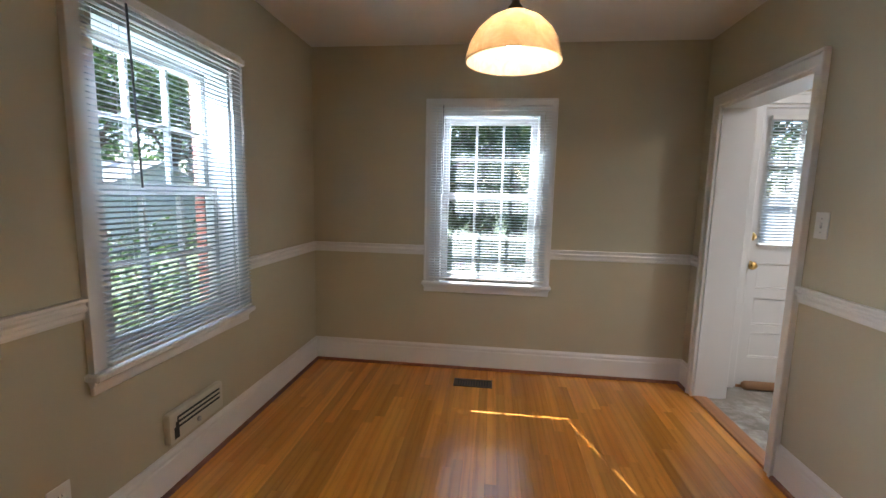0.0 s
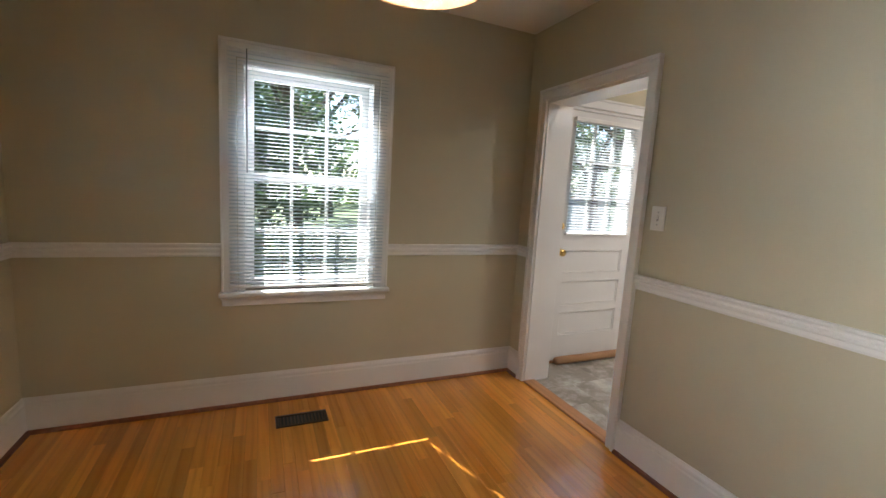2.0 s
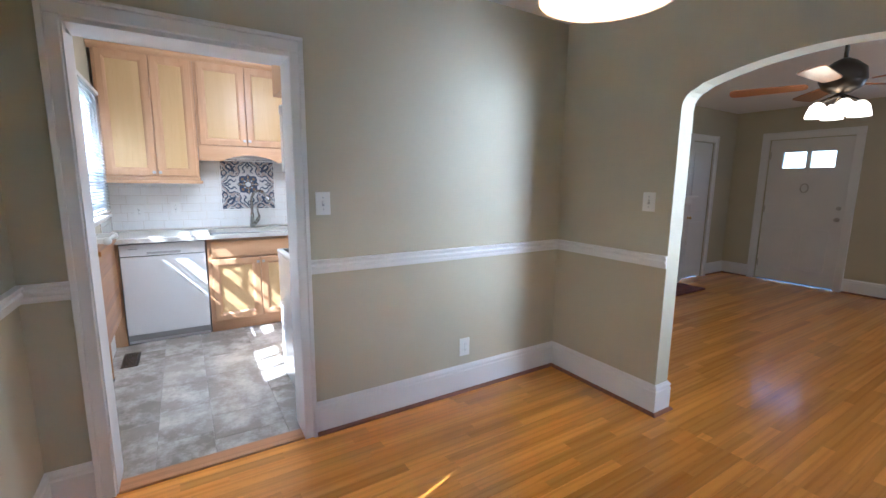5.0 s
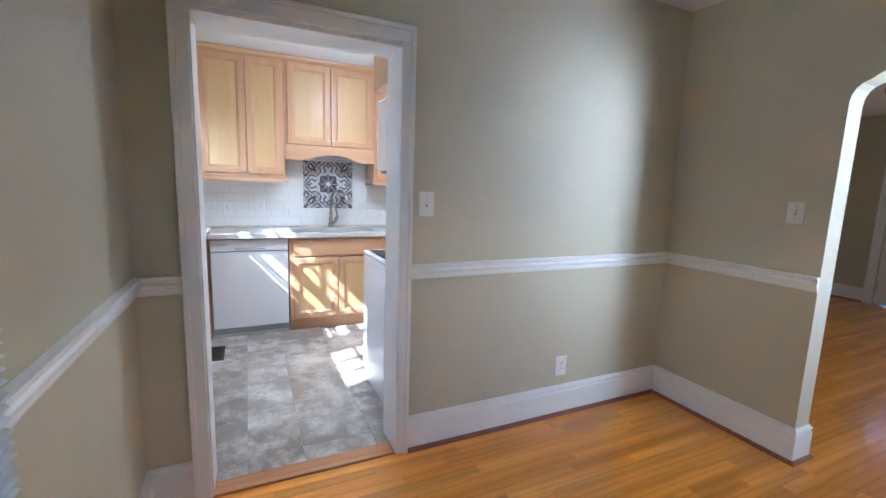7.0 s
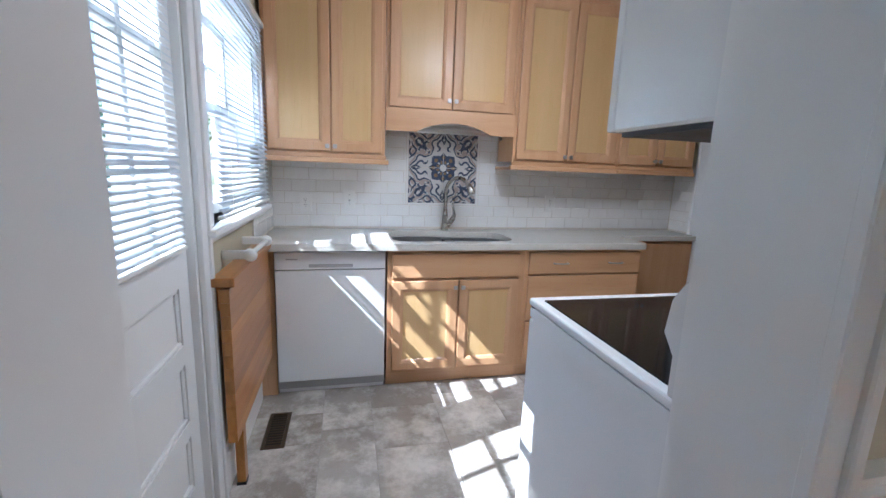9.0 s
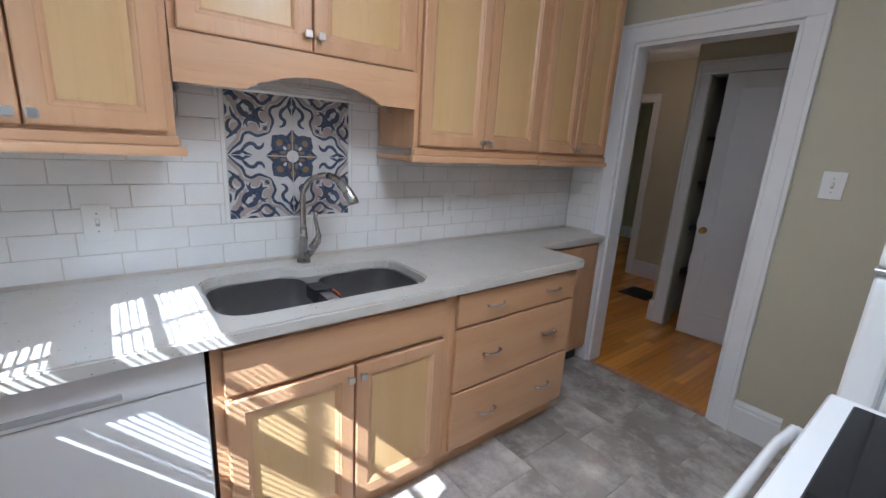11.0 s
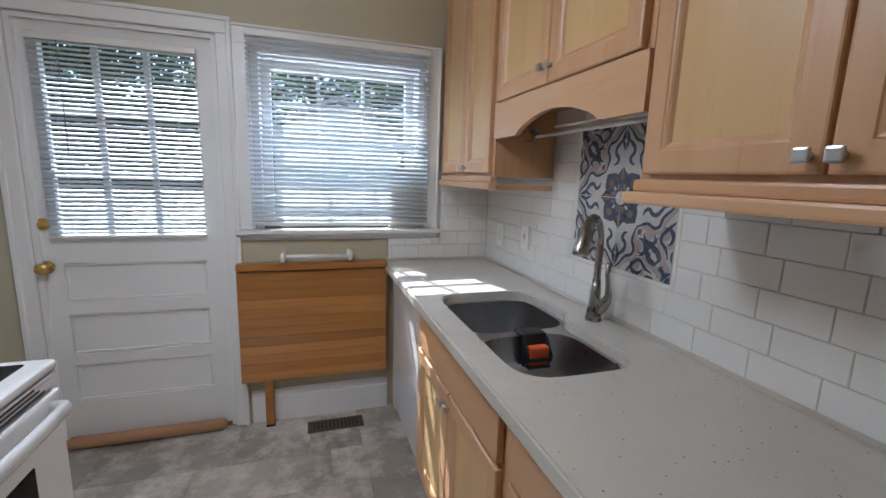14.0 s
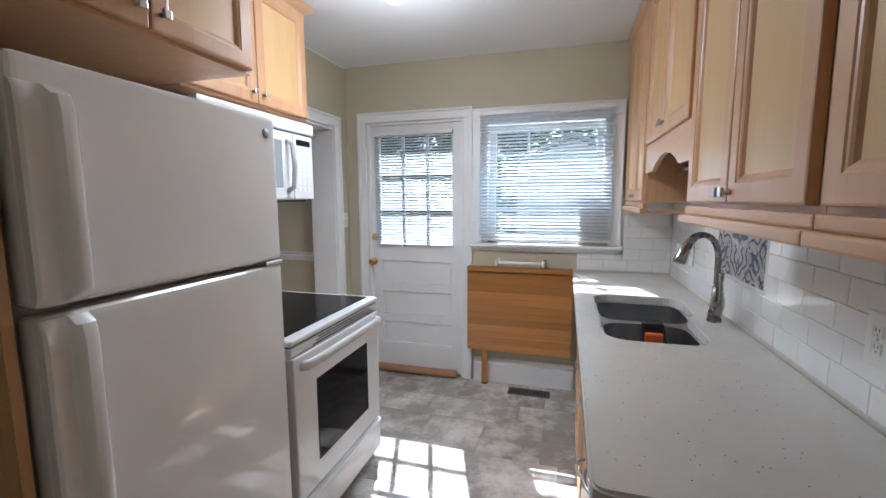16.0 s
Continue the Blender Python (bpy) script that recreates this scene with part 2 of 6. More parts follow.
def lathe(bm, profile, centre=(0, 0, 0), axis="z", sides=24):
    """Turns (radius, height) pairs about an axis."""
    rings = []
    for r, h in profile:
        ring = []
        for k in range(sides):
            a = 2 * math.pi * k / sides
            u, v = r * math.cos(a), r * math.sin(a)
            p = {"z": (u, v, h), "x": (h, u, v), "y": (v, h, u)}[axis]
            ring.append(bm.verts.new(Vector(p) + Vector(centre)))
        rings.append(ring)
    for a, b in zip(rings, rings[1:]):
        for k in range(sides):
            bm.faces.new((a[k], a[(k + 1) % sides], b[(k + 1) % sides], b[k])).smooth = True
    if profile[0][0] > 1e-5:
        bm.faces.new(rings[0][::-1])
    if profile[-1][0] > 1e-5:
        bm.faces.new(rings[-1])
    bmesh.ops.remove_doubles(bm, verts=bm.verts, dist=1e-5)
    return bm


def extruded(bm, outline, axis, d0, d1):
    """A flat outline (two coordinates a point, in the order of the remaining axes) given depth along an axis."""
    def at(p, d):
        return {"x": (d, p[0], p[1]), "y": (p[0], d, p[1]), "z": (p[0], p[1], d)}[axis]
    a = [bm.verts.new(at(p, d0)) for p in outline]
    b = [bm.verts.new(at(p, d1)) for p in outline]
    bm.faces.new(a)
    bm.faces.new(b[::-1])
    for k in range(len(a)):
        q = (k + 1) % len(a)
        bm.faces.new((a[q], a[k], b[k], b[q]))
    bmesh.ops.recalc_face_normals(bm, faces=bm.faces)
    return bm


def mesh_of(name, bm, material):
    me = bpy.data.meshes.new(name)
    bm.to_mesh(me)
    bm.free()
    me.materials.append(material)
    return me


def part(name, bm, material, parent=None, label=""):
    ob = new(name, mesh_of(name, bm, material))
    if parent:
        ob.parent = parent
    return tagged(ob, label)


def thing(name, label, category, group="", at=(0, 0, 0)):
    ob = new(name)
    ob.location = at
    return tagged(ob, label, category, group)


def structure(name, bm, material, label=""):
    ob = part(name, bm, material, None, label)
    return tagged(ob, kind="structure")


def holder(name, label=""):
    return tagged(new(name), label, kind="structure")


def wall_with(bm, axis, a0, a1, d0, d1, z0, z1, openings):
    """A straight wall: along x (axis 'x', thickness d0..d1 in y) or along y; openings are (a0, a1, z0, z1)."""
    def put(p, q, lo, hi):
        if q - p > 1e-4 and hi - lo > 1e-4:
            if axis == "x":
                box(bm, p, q, d0, d1, lo, hi)
            else:
                box(bm, d0, d1, p, q, lo, hi)
    cur = a0
    for p, q, lo, hi in sorted(openings):
        put(cur, p, z0, z1)
        put(p, q, z0, lo)
        put(p, q, hi, z1)
        cur = q
    put(cur, a1, z0, z1)
    return bm


def run(bm, p0, p1, out, profile, m0=0, m1=0):
    """A moulding from p0 to p1 on a wall whose face looks towards out; profile: (out, z). m0, m1: mitre at the ends (1 inner corner, -1 outer)."""
    p0, p1, out = Vector((*p0, 0)), Vector((*p1, 0)), Vector((*out, 0))
    way = (p1 - p0).normalized()
    rings = []
    for p, s in ((p0, m0), (p1, -m1)):
        rings.append([bm.verts.new(p + out * o + way * (o * s) + Vector((0, 0, z))) for o, z in profile])
    k = len(profile)
    for i in range(k):
        bm.faces.new((rings[0][i], rings[0][(i + 1) % k], rings[1][(i + 1) % k], rings[1][i]))
    bm.faces.new(rings[0][::-1])
    bm.faces.new(rings[1])
    bmesh.ops.recalc_face_normals(bm, faces=bm.faces)
    return bm


BASE = [(0, 0), (0.017, 0), (0.017, 0.145), (0.013, 0.152), (0.013, 0.160), (0.017, 0.165), (0.015, 0.174), (0.007, 0.182), (0.005, 0.188), (0, 0.188)]
SHOE = [(0.017, 0), (0.034, 0), (0.033, 0.008), (0.029, 0.014), (0.022, 0.018), (0.017, 0.019)]
RAIL = [(0, 0.905), (0.008, 0.905), (0.012, 0.915), (0.012, 0.930), (0.022, 0.936), (0.024, 0.948), (0.016, 0.955), (0.016, 0.962), (0.028, 0.970), (0.028, 0.980), (0, 0.980)]

# ---- the shell ----
XW, XE, YN, YS, H = -1.29, 1.583, 3.323, 0.405, 2.468     # dining room
KW, KE, KS = 1.775, 4.222, 0.215                          # kitchen
LW, LE, LS = -2.3, 2.72, -4.62                            # living room
D1 = (2.262, 3.112, 0.0, 1.985)                            # opening between dining room and kitchen
D2 = (3.09, 3.885, 0.0, 2.075)                            # opening between kitchen and hall
WN = (-0.305, 0.485, 0.70, 1.99)                          # dining north window
WW = (1.46, 2.265, 0.70, 2.0)                             # dining west window
WK = (2.905, 3.80, 1.10, 2.005)                           # kitchen window
BD = (1.955, 2.755, 0.0, 2.035)                           # back door
TH = 0.22                                                 # outer walls

structure("wall_north", wall_with(bmesh.new(), "x", XW - TH, KE + TH, YN, YN + TH, 0, 2.7, [WN, BD, WK]), M_WALL, "beige painted outer wall with windows and back door")
structure("wall_west", wall_with(bmesh.new(), "y", YS - 0.125, YN, XW - TH, XW, 0, 2.7, [WW]), M_WALL, "beige painted outer wall with a window")
structure("wall_between", wall_with(bmesh.new(), "y", KS, YN, XE, KW, 0, 2.7, [D1]), M_WALL, "beige wall between dining room and kitchen")
structure("wall_kitchen_east", boxed(KE, KE + TH, KS - 0.125, YN, 0, 2.7), M_WALL, "beige kitchen wall behind the tiles")
structure("wall_kitchen_south", wall_with(bmesh.new(), "x", LE + 0.05, KE, KS - 0.125, KS, 0, 2.7, [D2]), M_WALL, "beige kitchen wall with the hall opening")
structure("wall_kitchen_corner", boxed(KW, LE + 0.05, KS - 0.125, KS, 0, 2.7), M_WALL, "beige wall behind the refrigerator")

# the wall with the arch
outline = [(XE, 0), (XE, 2.7), (XW - TH, 2.7), (XW - TH, 0), (-0.455, 0), (-0.455, 1.80)]
outline += [(-0.455 + 0.075 * (1 - math.cos(a)), 1.80 + 0.09 * math.sin(a)) for a in (math.radians(d) for d in (20, 40, 60, 80))]
for k in range(15):
    u = -1 + 2 * k / 14
    outline.append((0.145 + 0.50 * u, 1.912 + 0.075 * (1 - u * u)))
outline += [(0.745 - 0.075 * (1 - math.cos(a)), 1.80 + 0.09 * math.sin(a)) for a in (math.radians(d) for d in (80, 60, 40, 20))]
outline += [(0.745, 1.80), (0.745, 0)]
structure("wall_south_arch", extruded(bmesh.new(), outline, "y", YS - 0.125, YS), M_WALL, "beige wall with a rounded plaster arch")

structure("ceiling_dining", boxed(XW - TH, KW, YS - 0.125, YN + TH, H, H + 0.1), M_CEIL, "white painted plaster ceiling")
structure("ceiling_kitchen", boxed(KW, KE + TH, KS - 0.125, YN + TH, H + 0.012, H + 0.1), M_CEIL, "white painted plaster ceiling")
structure("ceiling_living", boxed(LW - TH, LE + 0.05, LS - TH, YS - 0.125, H + 0.004, H + 0.1), M_CEIL, "white painted plaster ceiling")
structure("ceiling_hall", boxed(LE + 0.05, 6.4, LS - TH, KS - 0.125, H + 0.006, H + 0.1), M_CEIL, "white painted plaster ceiling")
structure("subfloor", boxed(LW - TH, 6.4, LS - TH, YN + TH, -0.25, -0.012), M_DARK, "dark joints under the floor boards")

# ---- living room and hall walls ----
structure("wall_living_west", boxed(LW - TH, LW, LS, YS - 0.125, 0, 2.7), M_WALL, "beige painted living room wall")
structure("wall_living_south", wall_with(bmesh.new(), "x", LW - TH, LE + 0.05, LS - TH, LS, 0, 2.7, [(1.33, 2.25, 0.0, 2.04)]), M_WALL, "beige painted wall with the front door")
structure("wall_living_east", wall_with(bmesh.new(), "y", LS, KS - 0.125, LE, LE + 0.05, 0, 2.7, [(-3.98, -3.42, 0.0, 2.0)]), M_WALL, "beige painted wall with the fireplace")
structure("wall_living_north", boxed(LW, XW - TH, YS - 0.125, YS, 0, 2.7), M_WALL, "beige painted wall")
structure("wall_arch_side", boxed(XE, KW, KS - 0.125, KS, 0, 2.7), M_WALL, "beige painted wall")
structure("wall_hall_south", wall_with(bmesh.new(), "x", LE + 0.05, 4.03, -1.10, -0.97, 0, 2.7, [(3.165, 3.90, 0.0, 2.07)]), M_WALL, "beige hall wall with the closet")
structure("wall_hall_side", boxed(3.98, 4.03, -2.25, -1.10, 0, 2.7), M_WALL, "beige hall wall")
structure("wall_hall_far", wall_with(bmesh.new(), "x", 3.98, 6.4, -2.37, -2.25, 0, 2.7, [(4.97, 5.72, 0.0, 2.03)]), M_WALL, "beige hall wall with a doorway")
structure("wall_hall_east", boxed(6.3, 6.4, LS, KS - 0.125, 0, 2.7), M_WALL, "beige hall wall")
structure("wall_hall_north", boxed(KE + TH, 6.4, KS - 0.125, KS, 0, 2.7), M_WALL, "beige hall wall")
structure("wall_far_room", boxed(3.98, 6.3, -4.6, -4.5, 0, 2.7), M_WALL, "beige wall of the room beyond the hall")
# the closet's shade is painted on as near black
structure("wall_closet_back", boxed(LE + 0.05, 3.98, -1.75, -1.70, 0, 2.7), M_DARK, "closet back wall, its shade put into a black colour")

# ---- skirting, shoe mould and chair rail ----


def trims(name, runs, profile, material, label):
    h = holder(name, label)
    for r in runs:
        part("moulding", run(bmesh.new(), r[0], r[1], r[2], profile, *r[3:]), material, h)
    return h


C1, C2 = D1[0] - 0.044, D1[1] + 0.052
base_runs = [
    ((XW, YN), (XE, YN), (0, -1), 1, 1), ((XW, YS), (XW, YN), (1, 0), 1, 1), ((XE, C2), (XE, YN), (-1, 0), 0, 1),
    ((XE, YS), (XE, C1), (-1, 0), 1, 0), ((XE, YS), (0.745, YS), (0, 1), 1, -1), ((0.745, YS), (0.745, YS - 0.125), (-1, 0), -1, -1),
    ((-0.455, YS), (XW, YS), (0, 1), -1, 1), ((-0.455, YS - 0.125), (-0.455, YS), (1, 0), -1, -1),
    ((0.745, YS - 0.125), (LE, YS - 0.125), (0, -1), -1, 1), ((LW, YS - 0.125), (-0.455, YS - 0.125), (0, -1), 1, -1),
    ((LE, LS), (LE, -4.07), (-1, 0), 1, 0), ((LE, -3.33), (LE, -3.25), (-1, 0), 0, 0), ((LE, -1.7), (LE, YS - 0.125), (-1, 0), 0, 1),
    ((2.34, LS), (LE, LS), (0, 1), 0, 1), ((LW, LS), (1.24, LS), (0, 1), 1, 0), ((LW, LS), (LW, YS - 0.125), (1, 0), 1, 1),
]
trims("baseboard_dining", base_runs, BASE, M_TRIM, "white painted skirting board with moulded top")
trims("shoe_moulding", base_runs, SHOE, M_SHOE, "dark red stained shoe moulding along the floor")
trims("baseboard_kitchen", [((2.845, YN), (3.60, YN), (0, -1), 0, 0), ((LE + 0.06, KS), (2.995, KS), (0, 1), 0, 0)], BASE, M_TRIM, "white painted kitchen skirting board")
trims("baseboard_hall", [((4.03, -0.97), (3.985, -0.97), (0, 1), -1, 0), ((4.03, -2.25), (4.03, -0.97), (1, 0), 1, -1), ((4.03, -2.25), (4.88, -2.25), (0, 1), 1, 0), ((5.81, -2.25), (6.3, -2.25), (0, 1), 0, 1), ((3.98, -4.5), (6.3, -4.5), (0, 1), 0, 0)], BASE, M_TRIM, "white painted hall skirting board")
trims("chair_rail", [
    ((XW, YN), (WN[0] - 0.078, YN), (0, -1), 1, 0), ((WN[1] + 0.078, YN), (XE, YN), (0, -1), 0, 1), ((XW, YS), (XW, WW[0] - 0.078), (1, 0), 1, 0),
    ((XW, WW[1] + 0.09), (XW, YN), (1, 0), 0, 1), ((XE, C2), (XE, YN), (-1, 0), 0, 1), ((XE, YS), (XE, C1), (-1, 0), 1, 0),
    ((XE, YS), (0.745, YS), (0, 1), 1, 0), ((-0.455, YS), (XW, YS), (0, 1), 0, 1)], RAIL, M_TRIM, "white moulded chair rail")


def casing(name, axis, face, sign, a0, a1, z0, z1, w=0.092, thick=0.022, label="white painted door casing", foot=0.0):
    """Two legs and a head round an opening, with a raised outer band. face: the wall's face; sign: the way it looks."""
    h = holder(name, label)
    def piece(nm, p, q, lo, hi, t):
        d0, d1 = sorted((face, face + sign * t))
        if axis == "x":
            part(nm, boxed(p, q, d0, d1, lo, hi, bevel=0.003), M_TRIM, h)
        else:
            part(nm, boxed(d0, d1, p, q, lo, hi, bevel=0.003), M_TRIM, h)
    piece("leg", a0 - w, a0 - 0.004, z0, z1 + 0.004, thick)
    piece("leg", a1 + 0.004, a1 + w, z0, z1 + 0.004, thick)
    piece("head", a0 - w, a1 + w, z1 + 0.004, z1 + w, thick + 0.001)
    piece("band", a0 - w - 0.012, a0 - w + 0.010, z0, z1 + w, thick + 0.010)
    piece("band", a1 + w - 0.010, a1 + w + 0.012, z0, z1 + w, thick + 0.010)
    piece("band", a0 - w - 0.012, a1 + w + 0.012, z1 + w, z1 + w + 0.018, thick + 0.011)
    return h


def jamb(name, axis, d0, d1, a0, a1, z1, t=0.018):
    """The lining of an opening."""
    h = holder(name, "white painted door jamb lining")
    for nm, p, q, lo, hi in (("side", a0 - 0.002, a0 + t, 0, z1), ("side", a1 - t, a1 + 0.002, 0, z1), ("top", a0 + t, a1 - t, z1 - t, z1 + 0.002)):
        if axis == "x":
            part(nm, boxed(p, q, d0, d1, lo, hi), M_TRIM, h)
        else:
            part(nm, boxed(d0, d1, p, q, lo, hi), M_TRIM, h)
    return h


casing("trim_door_dining", "y", XE, -1, D1[0] + 0.024, D1[1] - 0.016, 0, D1[3] - 0.005, 0.056)
casing("trim_door_kitchen", "y", KW, 1, D1[0] + 0.018, D1[1] - 0.016, 0, D1[3] - 0.005, 0.070)
jamb("jamb_dining_kitchen", "y", XE - 0.001, KW + 0.001, D1[0], D1[1], D1[3])
casing("trim_hall_opening", "x", KS, 1, D2[0], D2[1], 0, D2[3], 0.088)
jamb("jamb_hall", "x", KS - 0.126, KS + 0.001, D2[0], D2[1], D2[3])
casing("trim_closet", "x", -0.97, 1, 3.165, 3.90, 0, 2.07, 0.085)
casing("trim_far_door", "x", -2.25, 1, 4.97, 5.72, 0, 2.03, 0.08)
structure("threshold_kitchen", boxed(XE - 0.01, XE + 0.085, D1[0] + 0.019, D1[1] - 0.019, -0.01, 0.012, bevel=0.006, seg=2), M_THRESH, "worn oak threshold strip")

# ---- windows and blinds ----


def to_wall(axis, face, sign):
    """Local x along the wall, local y into the room, local z up."""
    if axis == "x":
        return Matrix(((1, 0, 0, 0), (0, sign, 0, face), (0, 0, 1, 0), (0, 0, 0, 1)))
    return Matrix(((0, sign, 0, face), (1, 0, 0, 0), (0, 0, 1, 0), (0, 0, 0, 1)))


def fitted(name, bm, material, m, parent, label=""):
    bmesh.ops.transform(bm, matrix=m, verts=bm.verts)
    bmesh.ops.recalc_face_normals(bm, faces=bm.faces)
    return part(name, bm, material, parent, label)


def window(name, axis, face, sign, a0, a1, z0, z1, cols, apron, label, slim=0.0):
    """Double-hung window in its opening: casing, stool and apron, two sashes with glazing bars and panes."""
    w, m = holder(name, label), to_wall(axis, face, sign)
    add = lambda nm, mat, *b, parent=w, lab="", bevel=0.002: fitted(nm, boxed(*b, bevel=bevel), mat, m, parent, lab)
    for p, q in ((a0 - 0.078, a0 - 0.003), (a1 + 0.003, a1 + 0.078)):
        add("casing", M_TRIM, p, q, 0, 0.02, z0, z1 + 0.003)
    add("casing", M_TRIM, a0 - 0.078, a1 + 0.078, 0, 0.021, z1 + 0.003, z1 + 0.078)
    add("backband", M_TRIM, a0 - 0.086, a1 + 0.086, 0, 0.028, z1 + 0.078, z1 + 0.09)
    for p, q in ((a0 - 0.087, a0 - 0.074), (a1 + 0.074, a1 + 0.087)):
        add("backband", M_TRIM, p, q, 0, 0.029, z0, z1 + 0.078)
    add("window_sill", M_TRIM, a0 - 0.10, a1 + 0.10, -0.10, 0.055, z0 - 0.028, z0, bevel=0.006)
    add("apron", M_TRIM, a0 - 0.085, a1 + 0.085, 0, 0.018, z0 - 0.028 - apron, z0 - 0.028)
    add("apron_bead", M_TRIM, a0 - 0.09, a1 + 0.09, 0, 0.03, z0 - 0.045, z0 - 0.029)
    # lining
    for p, q, out in ((a0, a0 + 0.035, -0.2), (a1 - 0.035 + slim, a1, -0.155 if slim else -0.2)):
        add("jamb", M_TRIM, p, q, out, -0.0, z0, z1)
    add("jamb", M_TRIM, a0 + 0.035, a1 - 0.035 + slim, -0.2, -0.0, z1 - 0.03, z1)
    mid = z0 + (z1 - z0) * 0.51
    for nm, lo, hi, d in (("lower_sash", z0 + 0.004, mid + 0.022, -0.10), ("upper_sash", mid - 0.022, z1 - 0.03, -0.145)):
        p, q, stile = a0 + 0.035, a1 - 0.035 + slim, 0.048 - slim / 2
        s = fitted(nm, boxed(p, p + 0.048, d - 0.02, d + 0.02, lo, hi, bevel=0.003), M_TRIM, m, w)
        for b in ((q - stile, q, lo, hi), (p + 0.048, q - stile, lo, lo + 0.05), (p + 0.048, q - stile, hi - 0.044, hi)):
            add("rail", M_TRIM, b[0], b[1], d - 0.019, d + 0.019, b[2], b[3], parent=s)
        gx0, gx1, gz0, gz1 = p + 0.048, q - stile, lo + 0.05, hi - 0.044
        for k in range(1, cols):
            c = gx0 + (gx1 - gx0) * k / cols
            add("glazing_bar", M_TRIM, c - 0.009, c + 0.009, d - 0.014, d + 0.014, gz0, gz1, parent=s)
        zc = (gz0 + gz1) / 2
        for k in range(cols):
            c0, c1 = gx0 + (gx1 - gx0) * k / cols + 0.009, gx0 + (gx1 - gx0) * (k + 1) / cols - 0.009
            add("glazing_bar", M_TRIM, c0, c1, d - 0.013, d + 0.013, zc - 0.009, zc + 0.009, parent=s)
            for u0, u1 in ((gz0, zc - 0.009), (zc + 0.009, gz1)):
                g = add("pane", M_GLASS, c0 - 0.004, c1 + 0.004, d - 0.002, d + 0.002, u0 - 0.004, u1 + 0.004, parent=s, bevel=0)
                g.visible_shadow = False
    return w


def slat_mesh(length, depth, material, hole=None):
    """A shallow curved slat, with a routed cord hole at hole metres from its middle."""
    bm = bmesh.new()
    stops = [-length / 2, length / 2] if hole is None else [-length / 2, hole - 0.004, hole + 0.004, length / 2]
    for s0, s1 in zip(stops, stops[1:]):
        cut = hole is not None and abs((s0 + s1) / 2 - hole) < 1e-6
        rows = []
        for k in range(5):
            u = -1 + k / 2
            rise = 0.0032 * (1 - u * u)
            rows.append([bm.verts.new((s, u * depth / 2, rise + t)) for t in (0, 0.0007) for s in (s0, s1)])
        for k, (p, q) in enumerate(zip(rows, rows[1:])):
            if cut and k in (1, 2):
                continue
            bm.faces.new((p[0], p[1], q[1], q[0])).smooth = True
            bm.faces.new((p[2], q[2], q[3], p[3])).smooth = True
        for e in (rows[0], rows[-1]):
            bm.faces.new((e[0], e[1], e[3], e[2]))
    bmesh.ops.recalc_face_normals(bm, faces=bm.faces)
    return mesh_of("slat", bm, material)


def blind(axis, face, sign, a0, a1, z0, z1, off, tilt, label, pitch=0.0205, wand=None, depth=0.025, jitter=0.6, hole=None):
    """A raised-rail mini blind: head rail, slats hung at a tilt, bottom rail, ladder cords, a wand."""
    t, m = thing("window_blind", label, "blind"), to_wall(axis, face, sign)
    rng = random.Random(int(1000 * (a0 + z1)))
    fitted("head_rail", boxed(a0, a1, off - 0.014, off + 0.014, z1 - 0.03, z1, bevel=0.003), M_PLASTIC, m, t)
    fitted("bottom_rail", boxed(a0 + 0.002, a1 - 0.002, off - 0.012, off + 0.012, z0, z0 + 0.014, bevel=0.003), M_PLASTIC, m, t)
    me = slat_mesh(a1 - a0 - 0.006, depth, M_SLAT, None if hole is None else hole - (a0 + a1) / 2)
    z = z0 + 0.028
    while z < z1 - 0.036:
        s = new("slat", me)
        s.parent = t
        s.matrix_basis = m @ Matrix.Translation(((a0 + a1) / 2 + rng.uniform(-0.001, 0.001), off, z)) @ pose(0, 0, 0, -tilt + rng.uniform(-jitter, jitter) * 2, 0, 0)
        z += pitch
    for f in (0.14, 0.86):
        c = a0 + (a1 - a0) * f
        bm = tube(bmesh.new(), [(c, off + 0.0135, z0 + 0.01), (c, off + 0.0135, z1 - 0.02)], 0.0007, 5)
        tube(bm, [(c, off - 0.0135, z0 + 0.01), (c, off - 0.0135, z1 - 0.02)], 0.0007, 5)
        fitted("ladder_cord", bm, M_PLASTIC, m, t)
    if wand:
        c, low, lean, thick = wand
        fitted("tilt_wand", tube(bmesh.new(), [(c, off + 0.02, z1 - 0.03), (c + lean, off + 0.03, low)], thick, 6), M_CORD, m, t, "grey plastic tilt wand")
    return t


window("window_1", "x", YN, -1, *WN, 3, 0.055, "white double-hung dining room window with six-pane sashes")
window("window_2", "y", XW, 1, *WW, 3, 0.055, "white double-hung side window with six-pane sashes", slim=0.022)
window("window_3", "x", YN, -1, *WK, 3, 0.03, "white double-hung kitchen window above a folding table")
blind("x", YN, -1, WN[0] - 0.045, WN[1] + 0.045, 0.725, 2.055, 0.045, 12, "white vinyl mini blind lowered with open slats", wand=(WN[0] + 0.05, 1.38, 0.0, 0.0032), hole=0.425)
blind("y", XW, 1, WW[0] - 0.045, WW[1] + 0.065, 0.715, 2.065, 0.045, 13, "white vinyl mini blind lowered over the side window", wand=(1.575, 1.37, 0.01, 0.0042))
blind("x", YN, -1, WK[0] - 0.018, WK[1] + 0.018, 1.125, 2.068, 0.046, 38, "white vinyl mini blind with tilted slats in kitchen", pitch=0.0235, jitter=0.12)

